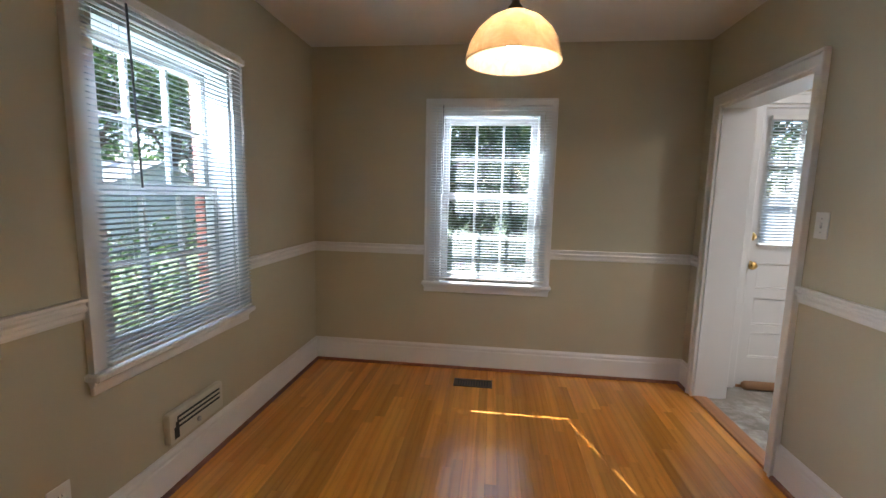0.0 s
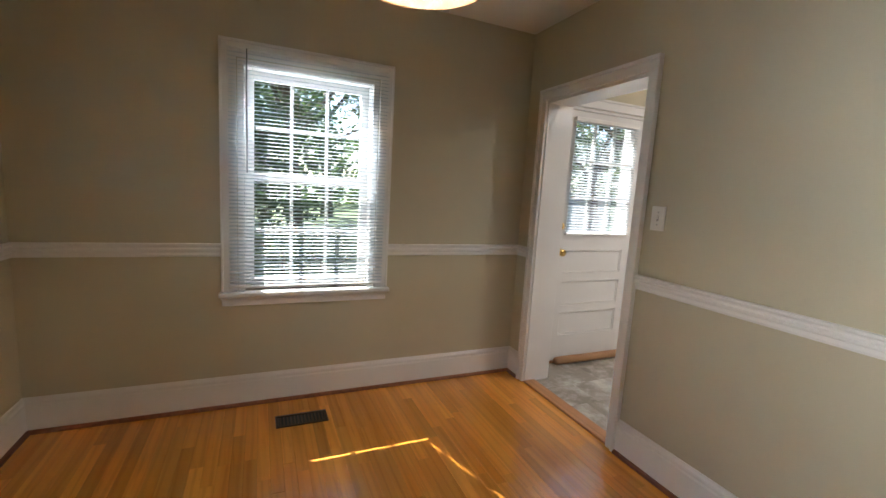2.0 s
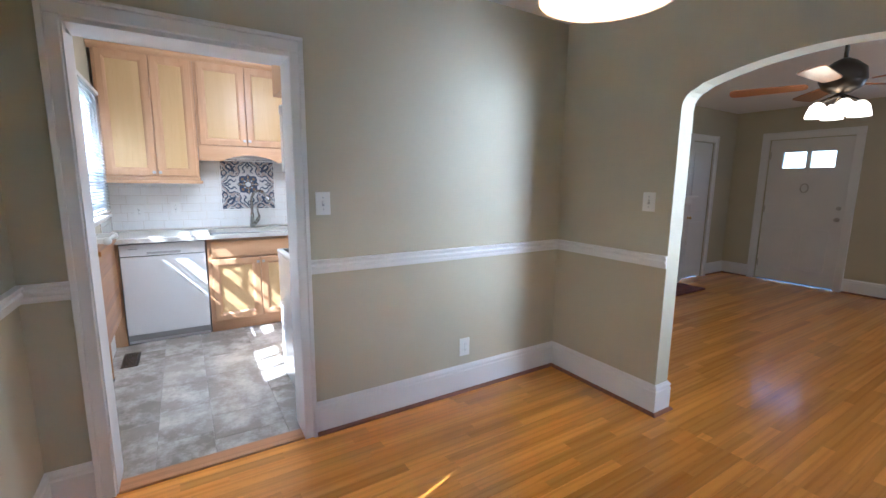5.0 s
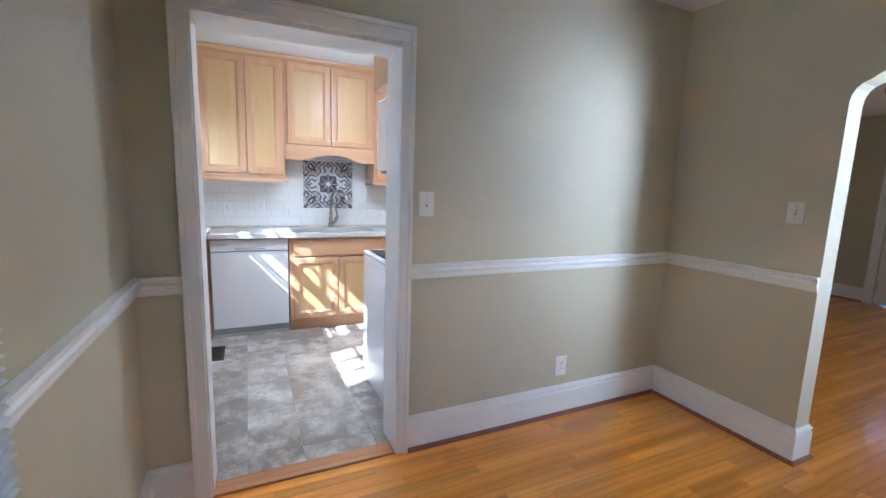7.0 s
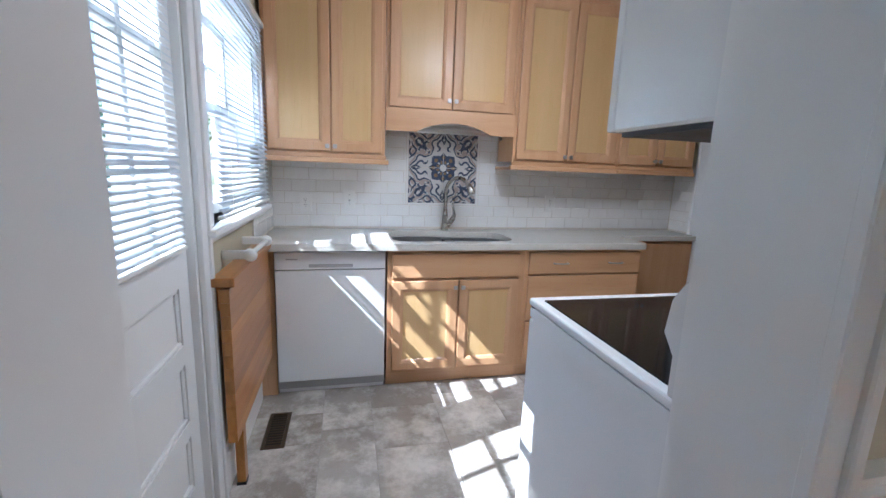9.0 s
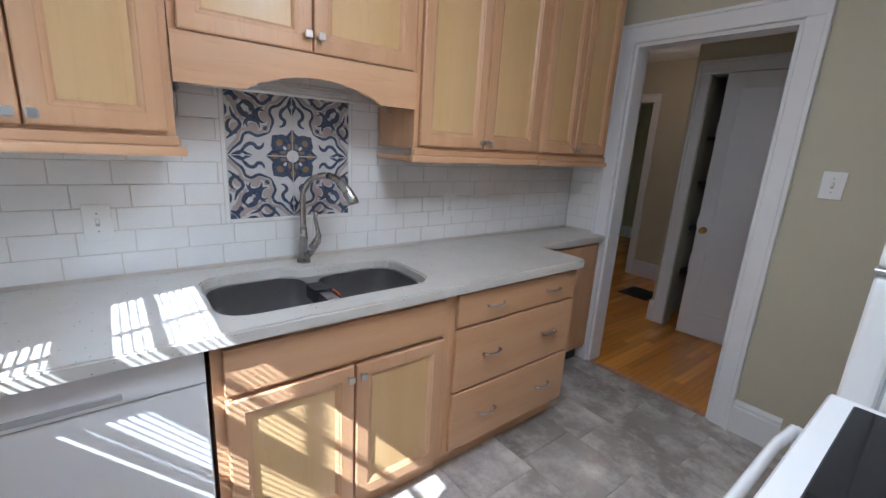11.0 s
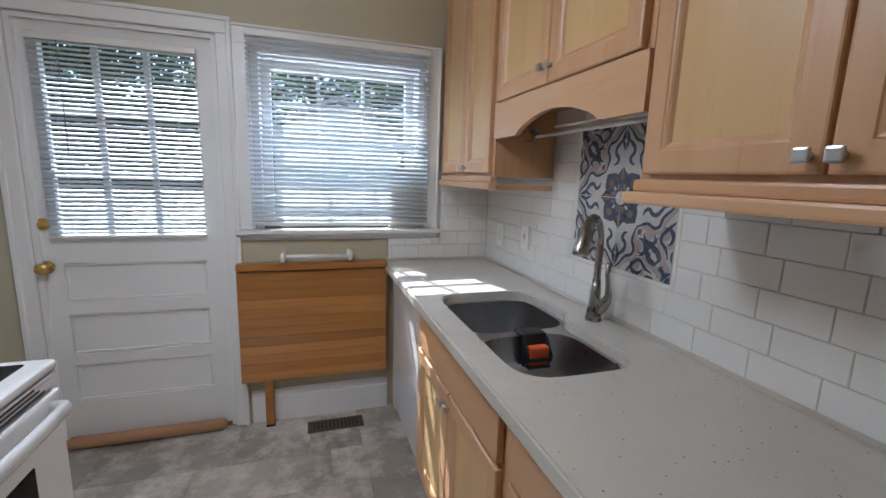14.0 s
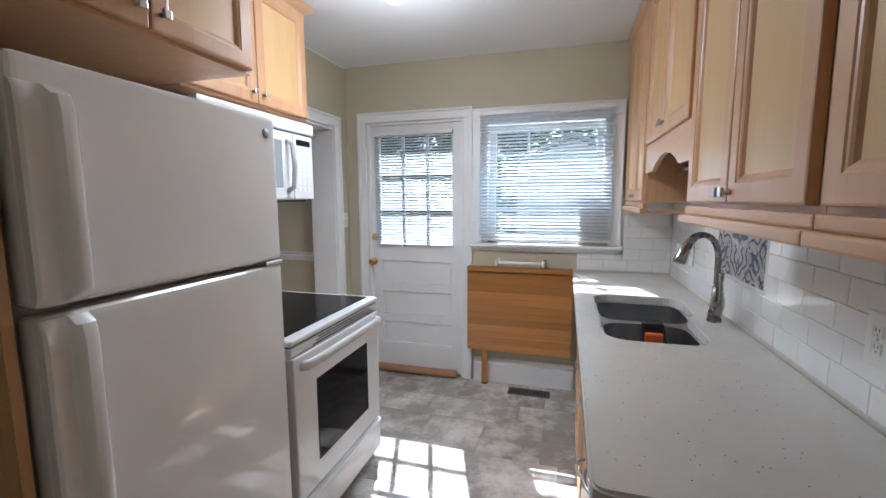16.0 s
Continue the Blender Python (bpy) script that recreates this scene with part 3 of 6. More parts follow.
# ---- kitchen materials ----
M_MAPLE = wood("maple_frame", (0.44, 0.21, 0.085), (0.575, 0.325, 0.155), (0.65, 0.40, 0.215), "z", 0.38, 0.1, 70, 0.06, rings=0.10)
M_MAPLE_Y = wood("maple_rail", (0.44, 0.21, 0.085), (0.575, 0.325, 0.155), (0.65, 0.40, 0.215), "y", 0.38, 0.1, 70, 0.06, rings=0.10)
M_PANEL = wood("maple_panel", (0.54, 0.31, 0.115), (0.635, 0.41, 0.17), (0.69, 0.47, 0.225), "z", 0.36, 0.12, 80, 0.05, rings=0.10)
M_BUTCHER = wood("butcher_block", (0.24, 0.085, 0.016), (0.42, 0.172, 0.035), (0.52, 0.242, 0.062), "x", 0.3, 0.2, 55, 0.22)
M_QUARTZ = stone("quartz_top", (0.57, 0.54, 0.475), (0.62, 0.59, 0.525), (0.59, 0.565, 0.50), 0.15, 5, bump=0.02, speck=(0.20, 0.16, 0.12))
M_STEEL = paint("satin_steel", (0.42, 0.41, 0.40), 0.3, 0.08, 260, 0.05, 1.0, 6)
M_ENAMEL = paint("white_enamel", (0.80, 0.80, 0.79), 0.16, 0.02, 40, 0.015, coat=0.3)
M_FRIDGE = paint("textured_white_enamel", (0.83, 0.82, 0.79), 0.035, 0.02, 30, 0.004, coat=0.5)
M_BLACKGLASS = paint("black_glass", (0.012, 0.012, 0.013), 0.05, 0.1, 30, 0.01)
M_BLACKGLASS.node_tree.nodes["Principled BSDF"].inputs["Specular IOR Level"].default_value = 0.14
M_BLACK = paint("black_plastic", (0.02, 0.02, 0.022), 0.45, 0.15)
M_GREY = paint("grey_plastic", (0.42, 0.42, 0.41), 0.4, 0.06)
M_ORANGE = paint("orange_sponge", (0.72, 0.12, 0.03), 0.85, 0.2, 300, 0.6)
M_ROLL = paint("brown_draft_roll", (0.36, 0.20, 0.10), 0.8, 0.15, 240, 0.4)
M_TILE = paint("white_glazed_tile", (0.82, 0.805, 0.77), 0.1, 0.03, 60, 0.02, patch=4, coat=0.2)
M_GROUT = paint("tile_grout", (0.66, 0.60, 0.51), 0.9, 0.10, 300, 0.3)

# ---- cabinets ----
S_EAST, S_WEST = -1, 1


def door_front(parent, face, way, y0, y1, z0, z1, knob=None, name="door", rail=0.062):
    """A framed cabinet front with a recessed panel. face: the cabinet's front; way: -1 looks west, 1 east."""
    def xs(a, b):
        return sorted((face + way * a, face + way * b))
    bm, rings = bmesh.new(), []
    for inset, out in ((0, 0.002), (0, 0.017), (0.002, 0.0205), (0.006, 0.022), (rail - 0.014, 0.022), (rail - 0.011, 0.0195), (rail - 0.006, 0.0185), (rail - 0.001, 0.0155), (rail + 0.004, 0.0105), (rail + 0.006, 0.0085), (rail + 0.006, 0.002)):
        x = face + way * out
        rings.append([bm.verts.new((x, y, z)) for y, z in ((y0 + inset, z0 + inset), (y1 - inset, z0 + inset), (y1 - inset, z1 - inset), (y0 + inset, z1 - inset))])
    for r, q in zip(rings, rings[1:] + rings[:1]):
        for k in range(4):
            bm.faces.new((r[k], r[(k + 1) % 4], q[(k + 1) % 4], q[k]))
    bmesh.ops.recalc_face_normals(bm, faces=bm.faces)
    d = part(name, bm, M_MAPLE, parent)
    part("panel", boxed(*xs(0.003, 0.0095), y0 + rail - 0.006, y1 - rail + 0.006, z0 + rail - 0.006, z1 - rail + 0.006), M_PANEL, d, "pale maple panel")
    if knob:
        square_knob(d, face + way * 0.022, way, *knob)
    return d


def square_knob(parent, x, way, y, z):
    bm = lathe(bmesh.new(), [(0.007, 0), (0.006, 0.006), (0.005, 0.014), (0.008, 0.016)], axis="x", sides=10)
    bmesh.ops.scale(bm, vec=(way, 1, 1), verts=bm.verts)
    bmesh.ops.translate(bm, vec=(x, y, z), verts=bm.verts)
    a, b = sorted((x + way * 0.015, x + way * 0.024))
    box(bm, a, b, y - 0.0125, y + 0.0125, z - 0.0125, z + 0.0125, bevel=0.004, seg=2)
    bmesh.ops.recalc_face_normals(bm, faces=bm.faces)
    part("knob", bm, M_NICKEL, parent, "square brushed nickel knob")


def bow_pull(parent, x, way, y, z, w=0.096):
    pts = [(x, y - w / 2, z), (x + way * 0.016, y - w / 2 + 0.002, z)]
    pts += [(x + way * (0.016 + 0.012 * math.sin(math.pi * k / 8)), y - w / 2 + w * k / 8, z) for k in range(1, 8)]
    pts += [(x + way * 0.016, y + w / 2 - 0.002, z), (x, y + w / 2, z)]
    part("pull", tube(bmesh.new(), pts, 0.0052, 8), M_NICKEL, parent, "bowed brushed nickel pull")


def drawer_front(parent, face, y0, y1, z0, z1, pulls):
    d = part("drawer", boxed(face - 0.022, face - 0.002, y0, y1, z0, z1, bevel=0.004, seg=2), M_MAPLE_Y, parent)
    for y in pulls:
        bow_pull(d, face - 0.022, -1, y, (z0 + z1) / 2)
    return d


BF, UF = 3.622, 3.922      # faces of base and upper units
sink_unit = thing("base_cabinet", "maple sink base cabinet with two framed doors", "cabinet", "base cabinets")
bm = boxed(BF, BF + 0.02, 1.748, 2.603, 0.10, 0.868)
for lo, hi in ((1.748, 1.766), (2.585, 2.603)):
    box(bm, BF + 0.02, 4.205, lo, hi, 0.10, 0.868)
box(bm, BF + 0.02, 4.205, 1.766, 2.585, 0.10, 0.12)
part("body", bm, M_MAPLE, sink_unit)
part("toe_kick", boxed(BF + 0.05, BF + 0.07, 1.748, 2.603, 0.0, 0.10), M_MAPLE_Y, sink_unit)
part("false_front", boxed(BF - 0.022, BF - 0.002, 1.785, 2.575, 0.700, 0.845, bevel=0.004, seg=2), M_MAPLE_Y, sink_unit)
door_front(sink_unit, BF, -1, 1.785, 2.168, 0.120, 0.682, (2.149, 0.642))
door_front(sink_unit, BF, -1, 2.176, 2.575, 0.120, 0.682, (2.195, 0.642))
drawers = thing("drawer_cabinet", "maple base cabinet with three drawers and nickel pulls", "cabinet", "base cabinets")
part("body", boxed(BF, 4.205, 0.922, 1.746, 0.10, 0.868), M_MAPLE, drawers)
part("toe_kick", boxed(BF + 0.05, BF + 0.07, 0.922, 1.746, 0.0, 0.10), M_MAPLE_Y, drawers)
for z0, z1 in ((0.712, 0.850), (0.415, 0.698), (0.120, 0.400)):
    drawer_front(drawers, BF, 0.935, 1.722, z0, z1, (1.12, 1.51))
end_unit = thing("base_cabinet", "narrow shallow maple base cabinet at the counter's end", "cabinet", "base cabinets")
part("body", boxed(3.925, 4.205, 0.235, 0.918, 0.10, 0.868), M_MAPLE, end_unit)
part("toe_kick", boxed(3.97, 3.99, 0.235, 0.918, 0.0, 0.10), M_BLACK, end_unit)
part("door", boxed(3.905, 3.923, 0.25, 0.90, 0.12, 0.85, bevel=0.003), M_MAPLE, end_unit)


def light_rail(parent, x0, x1, y0, y1, ends):
    """The stepped moulding under an upper unit; ends adds returns at the two sides."""
    for lo, hi, o in ((1.380, 1.408, 0.006), (1.352, 1.380, 0.022)):
        part("light_rail", boxed(x0 - o, x0 + 0.02 - o * 0.3, y0 - (o if ends[0] else 0), y1 + (o if ends[1] else 0), lo, hi, bevel=0.006, seg=2), M_MAPLE_Y, parent)
    for on, y in zip(ends, (y0, y1)):
        if on:
            part("rail_return", boxed(x0 + 0.02, x1, y - 0.018, y + 0.018, 1.352, 1.372, bevel=0.005), M_MAPLE_Y, parent)


def upper(y0, y1, z0, split, ends, label, knob_low=True, rail=True):
    u = thing("wall_cabinet", label, "cabinet", "wall cabinets")
    part("body", boxed(UF, 4.205, y0, y1, z0, 2.44), M_MAPLE, u)
    kz = z0 + (0.040 if z0 < 1.5 else 0.062)
    door_front(u, UF, -1, y0 + 0.02, split - 0.003, z0 + 0.012, 2.425, (split - 0.022, kz))
    door_front(u, UF, -1, split + 0.003, y1 - 0.02, z0 + 0.012, 2.425, (split + 0.022, kz))
    if rail:
        light_rail(u, UF - 0.012, 4.2, y0, y1, ends)
    return u


upper(2.600, 3.30, 1.408, 2.922, (1, 0), "tall maple wall cabinet beside the kitchen window")
over = upper(1.760, 2.597, 1.692, 2.186, (0, 0), "short maple wall cabinet with arched valance above the sink", rail=False)
upper(0.985, 1.757, 1.408, 1.372, (0, 1), "tall maple wall cabinet with two doors")
upper(0.335, 0.982, 1.408, 0.664, (0, 0), "tall maple wall cabinet beside the hall opening")
val = [(2.597, 1.70), (1.760, 1.70), (1.760, 1.562), (1.920, 1.562)]
for k in range(1, 16):
    u = k / 16
    val.append((1.920 + 0.485 * u, 1.562 + 0.062 * math.sin(math.pi * u) ** 0.75))
val += [(2.405, 1.562), (2.597, 1.562)]
part("valance", extruded(bmesh.new(), val, "x", UF - 0.012, UF + 0.008), M_MAPLE_Y, over, "maple valance with a shallow arch")
rod = thing("under_cabinet_rod", "white metal curtain rod on nickel brackets under the cabinet", "rod")
part("rod", tube(bmesh.new(), [(4.09, 1.80, 1.578), (4.09, 2.56, 1.578)], 0.007, 8), M_PLASTIC, rod)
part("rod", tube(bmesh.new(), [(4.09, 1.95, 1.604), (4.09, 2.42, 1.604)], 0.005, 8), M_PLASTIC, rod)
for y in (1.79, 2.57):
    bm = tube(bmesh.new(), [(4.09, y, 1.605), (4.085, y, 1.565), (4.07, y + 0.005, 1.55), (4.055, y, 1.558)], 0.006, 6)
    box(bm, 4.07, 4.11, y - 0.02, y + 0.02, 1.595, 1.61, bevel=0.002)
    part("bracket", bm, M_NICKEL, rod)

# crown along the upper units
bm = bmesh.new()
CROWN = [(0, 2.420), (0.010, 2.420), (0.012, 2.428), (0.020, 2.436), (0.034, 2.446), (0.042, 2.458), (0.045, 2.474), (0, 2.474)]
run(bm, (UF, 3.32), (UF, 0.335), (-1, 0), CROWN, 0, -1)
run(bm, (UF, 0.335), (4.2, 0.335), (0, -1), CROWN, -1, 0)
structure("trim_crown_east", bm, M_MAPLE_Y, "maple crown moulding at the ceiling")

# ---- worktop with its undermounted sink ----


def smooth_loop(points, radius, seg=5):
    """Rounds the corners of a closed outline; radius one for all or one for each corner."""
    out = []
    n = len(points)
    for i, p in enumerate(points):
        p, a, b = Vector(p), Vector(points[i - 1]), Vector(points[(i + 1) % n])
        r = radius[i] if isinstance(radius, (list, tuple)) else radius
        u, v = (a - p), (b - p)
        r1 = min(r, u.length * 0.49, v.length * 0.49)
        s, e = p + u.normalized() * r1, p + v.normalized() * r1
        for k in range(seg + 1):
            t = k / seg
            out.append(tuple((1 - t) ** 2 * s + 2 * t * (1 - t) * p + t * t * e))
    return out


def plate(bm, loops, z0, z1):
    """A flat plate; the first loop is its edge and the others are holes."""
    for z, flip in ((z1, False), (z0, True)):
        edges = []
        for loop in loops:
            vs = [bm.verts.new((x, y, z)) for x, y in loop]
            edges += [bm.edges.new((vs[i], vs[(i + 1) % len(vs)])) for i in range(len(vs))]
        bmesh.ops.triangle_fill(bm, use_beauty=True, use_dissolve=False, edges=edges)
    for loop in loops:
        lo, hi = [bm.verts.new((x, y, z0)) for x, y in loop], [bm.verts.new((x, y, z1)) for x, y in loop]
        for i in range(len(loop)):
            j = (i + 1) % len(loop)
            bm.faces.new((lo[i], lo[j], hi[j], hi[i]))
    bmesh.ops.remove_doubles(bm, verts=bm.verts, dist=1e-5)
    bmesh.ops.recalc_face_normals(bm, faces=bm.faces)
    return bm


OUT = [(4.21, 3.315), (3.572, 3.315), (3.572, 0.905), (3.885, 0.905), (3.885, 0.222), (4.21, 0.222)]
CUT = [(4.088, 2.562), (3.672, 2.562), (3.672, 1.795), (4.040, 1.795), (4.040, 2.19), (4.088, 2.245)]
edge_loop = smooth_loop(OUT, [0.001, 0.02, 0.035, 0.03, 0.01, 0.001])
cut_loop = smooth_loop(CUT, [0.11, 0.11, 0.11, 0.11, 0.05, 0.05])
bm = plate(bmesh.new(), [edge_loop, cut_loop], 0.872, 0.910)
rim = [e for e in bm.edges if all(abs(v.co.z - 0.910) < 1e-4 for v in e.verts) and len(e.link_faces) == 2 and abs(e.link_faces[0].normal.z - e.link_faces[1].normal.z) > 0.5]
bmesh.ops.bevel(bm, geom=rim, offset=0.006, segments=2, affect="EDGES")
top = part("worktop", bm, M_QUARTZ)
tagged(top, "speckled pale quartz worktop with a rounded edge", "worktop")


def basin(bm, x0, x1, y0, y1, r, deep):
    loops = []
    for inset, z, rr in ((0.0, 0.866, r), (0.004, 0.80, r), (0.010, deep + 0.05, r * 0.95), (0.022, deep + 0.016, r * 0.85), (0.05, deep, r * 0.6)):
        pts = smooth_loop([(x1 - inset, y1 - inset), (x0 + inset, y1 - inset), (x0 + inset, y0 + inset), (x1 - inset, y0 + inset)], rr, 6)
        loops.append([bm.verts.new((x, y, z)) for x, y in pts])
    for a, b in zip(loops, loops[1:]):
        for i in range(len(a)):
            j = (i + 1) % len(a)
            bm.faces.new((a[i], a[j], b[j], b[i])).smooth = True
    bm.faces.new(loops[-1])
    bmesh.ops.recalc_face_normals(bm, faces=bm.faces)
    bmesh.ops.reverse_faces(bm, faces=bm.faces)
    return loops[0]


sink = thing("kitchen_sink", "double-bowl stainless steel undermount sink", "sink")
for nm, (x0, x1, y0, y1), deep in (("bowl", (3.686, 4.074, 2.200, 2.548), 0.680), ("bowl", (3.686, 4.026, 1.808, 2.158), 0.700)):
    bm = bmesh.new()
    basin(bm, x0, x1, y0, y1, 0.10, deep)
    b = part(nm, bm, M_STEEL, sink)
    cx, cy = (x0 + x1) / 2 + 0.02, (y0 + y1) / 2
    part("drain", lathe(bmesh.new(), [(0.052, 0.0005), (0.050, 0.004), (0.043, 0.004), (0.040, 0.001), (0.0, 0.001)], (cx, cy, deep), sides=24), M_NICKEL, b)
    part("drain_basket", lathe(bmesh.new(), [(0.036, 0.002), (0.034, 0.0045), (0.010, 0.0035), (0.006, 0.012), (0, 0.012)], (cx, cy, deep), sides=16), M_BLACK, b)
h1 = smooth_loop([(4.074, 2.548), (3.686, 2.548), (3.686, 2.200), (4.074, 2.200)], 0.10, 6)
h2 = smooth_loop([(4.026, 2.158), (3.686, 2.158), (3.686, 1.808), (4.026, 1.808)], 0.10, 6)
flange = smooth_loop([(4.105, 2.58), (3.655, 2.58), (3.655, 1.775), (4.06, 1.775), (4.06, 2.17), (4.105, 2.24)], 0.08)
part("flange", plate(bmesh.new(), [flange, h1, h2], 0.8655, 0.8715), M_STEEL, sink)

caddy = thing("sponge_caddy", "black rubber sponge saddle hung over the sink divider", "caddy")
part("saddle", box(box(boxed(3.855, 3.945, 2.150, 2.208, 0.872, 0.880, bevel=0.003), 3.855, 3.945, 2.205, 2.213, 0.825, 0.880, bevel=0.003), 3.855, 3.945, 2.143, 2.153, 0.772, 0.880, bevel=0.003), M_BLACK, caddy)
side_form = [(2.143, 0.772), (2.143, 0.868), (2.136, 0.866), (2.098, 0.815), (2.100, 0.797), (2.125, 0.772)]
bm = bmesh.new()
for a, b in ((3.853, 3.859), (3.941, 3.947)):
    extruded(bm, side_form, "x", a, b)
box(bm, 3.859, 3.941, 2.096, 2.101, 0.797, 0.812, bevel=0.002)
box(bm, 3.859, 3.941, 2.101, 2.143, 0.772, 0.780)
part("pocket", bm, M_BLACK, caddy)
sponge = part("sponge", boxed(3.864, 3.936, 2.104, 2.138, 0.781, 0.845, bevel=0.006, seg=2), M_ORANGE)
tagged(sponge, "bright orange sponge held in the black caddy", "sponge")

M_TAP = paint("brushed_tap_metal", (0.36, 0.34, 0.31), 0.26, 0.05, 220, 0.03, 1.0)
faucet = thing("kitchen_faucet", "brushed nickel gooseneck pull-down faucet behind the sink", "faucet")
FX, FY = 4.135, 2.15
part("base", lathe(bmesh.new(), [(0.029, 0.909), (0.029, 0.913), (0.027, 0.925), (0.022, 0.96), (0.017, 1.02), (0.014, 1.06)], (FX, FY, 0)), M_TAP, faucet)
DX, DY = -0.79, -0.613
neck = [(0.0, 1.0), (0.0, 1.06), (0.0, 1.17)] + [(0.105 - 0.105 * math.cos(a), 1.178 + 0.105 * math.sin(a)) for a in (math.radians(12 * k) for k in range(1, 9))]
part("neck", tube(bmesh.new(), [(FX + DX * s, FY + DY * s, z) for s, z in neck], 0.0125, 14), M_TAP, faucet)
head = [(0.114, 1.284), (0.146, 1.277), (0.176, 1.257), (0.203, 1.225), (0.228, 1.183), (0.230, 1.178)]
part("spray_head", tube(bmesh.new(), [(FX + DX * s, FY + DY * s, z) for s, z in head], [0.0134, 0.0145, 0.0165, 0.0205, 0.0245, 0.022], 16), M_TAP, faucet)
part("lever", tube(bmesh.new(), [(FX, FY - 0.010, 0.935), (FX, FY - 0.036, 0.965), (FX, FY - 0.058, 0.995), (FX, FY - 0.066, 1.02), (FX, FY - 0.060, 1.055), (FX, FY - 0.052, 1.09), (FX, FY - 0.055, 1.128)], [0.019, 0.019, 0.018, 0.012, 0.008, 0.008, 0.010], 12), M_TAP, faucet)

# ---- dishwasher ----
dish = thing("dishwasher", "white built-in dishwasher under the worktop", "dishwasher")
part("body", boxed(3.65, 4.20, 2.612, 3.225, 0.03, 0.862), M_GREY, dish)
part("door", boxed(3.618, 3.65, 2.616, 3.222, 0.088, 0.755, bevel=0.006, seg=2), M_ENAMEL, dish)
panel = part("control_panel", boxed(3.612, 3.65, 2.616, 3.222, 0.760, 0.858, bevel=0.006, seg=2), M_ENAMEL, dish)
part("grip_recess", boxed(3.609, 3.615, 2.80, 3.04, 0.772, 0.790, bevel=0.002), M_GREY, panel)
part("badge_bar", boxed(3.610, 3.6135, 3.10, 3.16, 0.815, 0.822), M_GREY, panel)
part("toe_panel", boxed(3.66, 3.672, 2.616, 3.222, 0.004, 0.082), M_ENAMEL, dish)
part("round_badge", lathe(bmesh.new(), [(0.020, 0), (0.019, 0.0015), (0.0, 0.0015)], (3.6185, 2.665, 0.165), "x", 20), M_GREY, dish)

filler = part("filler_panel", boxed(3.640, 3.660, 3.229, 3.320, 0.0, 0.868, bevel=0.002), M_MAPLE)
tagged(filler, "narrow maple filler panel beside the dishwasher", "panel")

# ---- fold-down table on the north wall ----
table = thing("folding_table", "butcher-block drop-leaf table folded down against the wall", "table")
rng = random.Random(4)
n_strip = 12
for k in range(n_strip):
    lo = 0.275 + 0.610 * k / n_strip
    part("plank", boxed(2.806, 3.578, 3.243, 3.277 + rng.uniform(-0.0006, 0.0006), lo + 0.0006, lo + 0.610 / n_strip - 0.0004), M_BUTCHER, table)
part("ledge", boxed(2.806, 3.578, 3.225, 3.305, 0.892, 0.926, bevel=0.003), M_BUTCHER, table)
part("cleat", boxed(2.83, 3.55, 3.277, 3.322, 0.80, 0.885), M_BUTCHER, table)
part("leg", boxed(2.918, 2.962, 3.25, 3.285, 0.012, 0.275, bevel=0.003), M_BUTCHER, table)
part("foot", boxed(2.917, 2.963, 3.249, 3.286, 0.0, 0.012), M_BLACK, table)
towel = thing("towel_holder", "white paper towel holder mounted on the wall above the table", "holder")
for x in (3.035, 3.375):
    bm = lathe(bmesh.new(), [(0.0, -0.012), (0.022, -0.010), (0.028, 0.0), (0.022, 0.012), (0.0, 0.014)], (x, 3.215, 0.965), "x", 16)
    box(bm, x - 0.010, x + 0.010, 3.215, 3.322, 0.948, 0.985, bevel=0.005, seg=2)
    part("bracket", bm, M_PLASTIC, towel)
part("bar", tube(bmesh.new(), [(3.035, 3.215, 0.965), (3.375, 3.215, 0.965)], 0.011, 12), M_PLASTIC, towel)

# ---- back door ----
door = tagged(new("door_1"), "white half-glazed back door with three panels below", kind="structure")
Y0, Y1 = YN + 0.025, YN + 0.068
bm = bmesh.new()
gx0, gx1, gz0, gz1 = 2.045, 2.655, 1.075, 1.935
for p, q, lo, hi in ((BD[0] + 0.006, gx0, 0.012, 2.03), (gx1, BD[1] - 0.006, 0.012, 2.03), (gx0, gx1, gz1, 2.03), (gx0, gx1, 0.935, gz0), (gx0, gx1, 0.68, 0.745), (gx0, gx1, 0.42, 0.475), (gx0, gx1, 0.012, 0.225)):
    box(bm, p, q, Y0, Y1, lo, hi)
part("slab", bm, M_DOOR, door)
for lo, hi in ((0.745, 0.935), (0.475, 0.68), (0.225, 0.42)):
    p = part("panel", boxed(gx0, gx1, Y0 + 0.014, Y1 - 0.012, lo, hi), M_DOOR, door)
    bm = bmesh.new()
    for a, b, c, d in ((gx0, gx1, lo, lo + 0.014), (gx0, gx1, hi - 0.014, hi), (gx0, gx0 + 0.014, lo + 0.014, hi - 0.014), (gx1 - 0.014, gx1, lo + 0.014, hi - 0.014)):
        box(bm, a, b, Y0 + 0.004, Y0 + 0.016, c, d, bevel=0.004)
    part("bead", bm, M_DOOR, p)
for k in range(1, 3):
    x = gx0 + (gx1 - gx0) * k / 3
    part("glazing_bar", boxed(x - 0.012, x + 0.012, Y0 + 0.008, Y1 - 0.008, gz0, gz1, bevel=0.003), M_DOOR, door)
for k in range(1, 3):
    z = gz0 + (gz1 - gz0) * k / 3
    part("glazing_bar", boxed(gx0, gx1, Y0 + 0.010, Y1 - 0.010, z - 0.012, z + 0.012, bevel=0.003), M_DOOR, door)
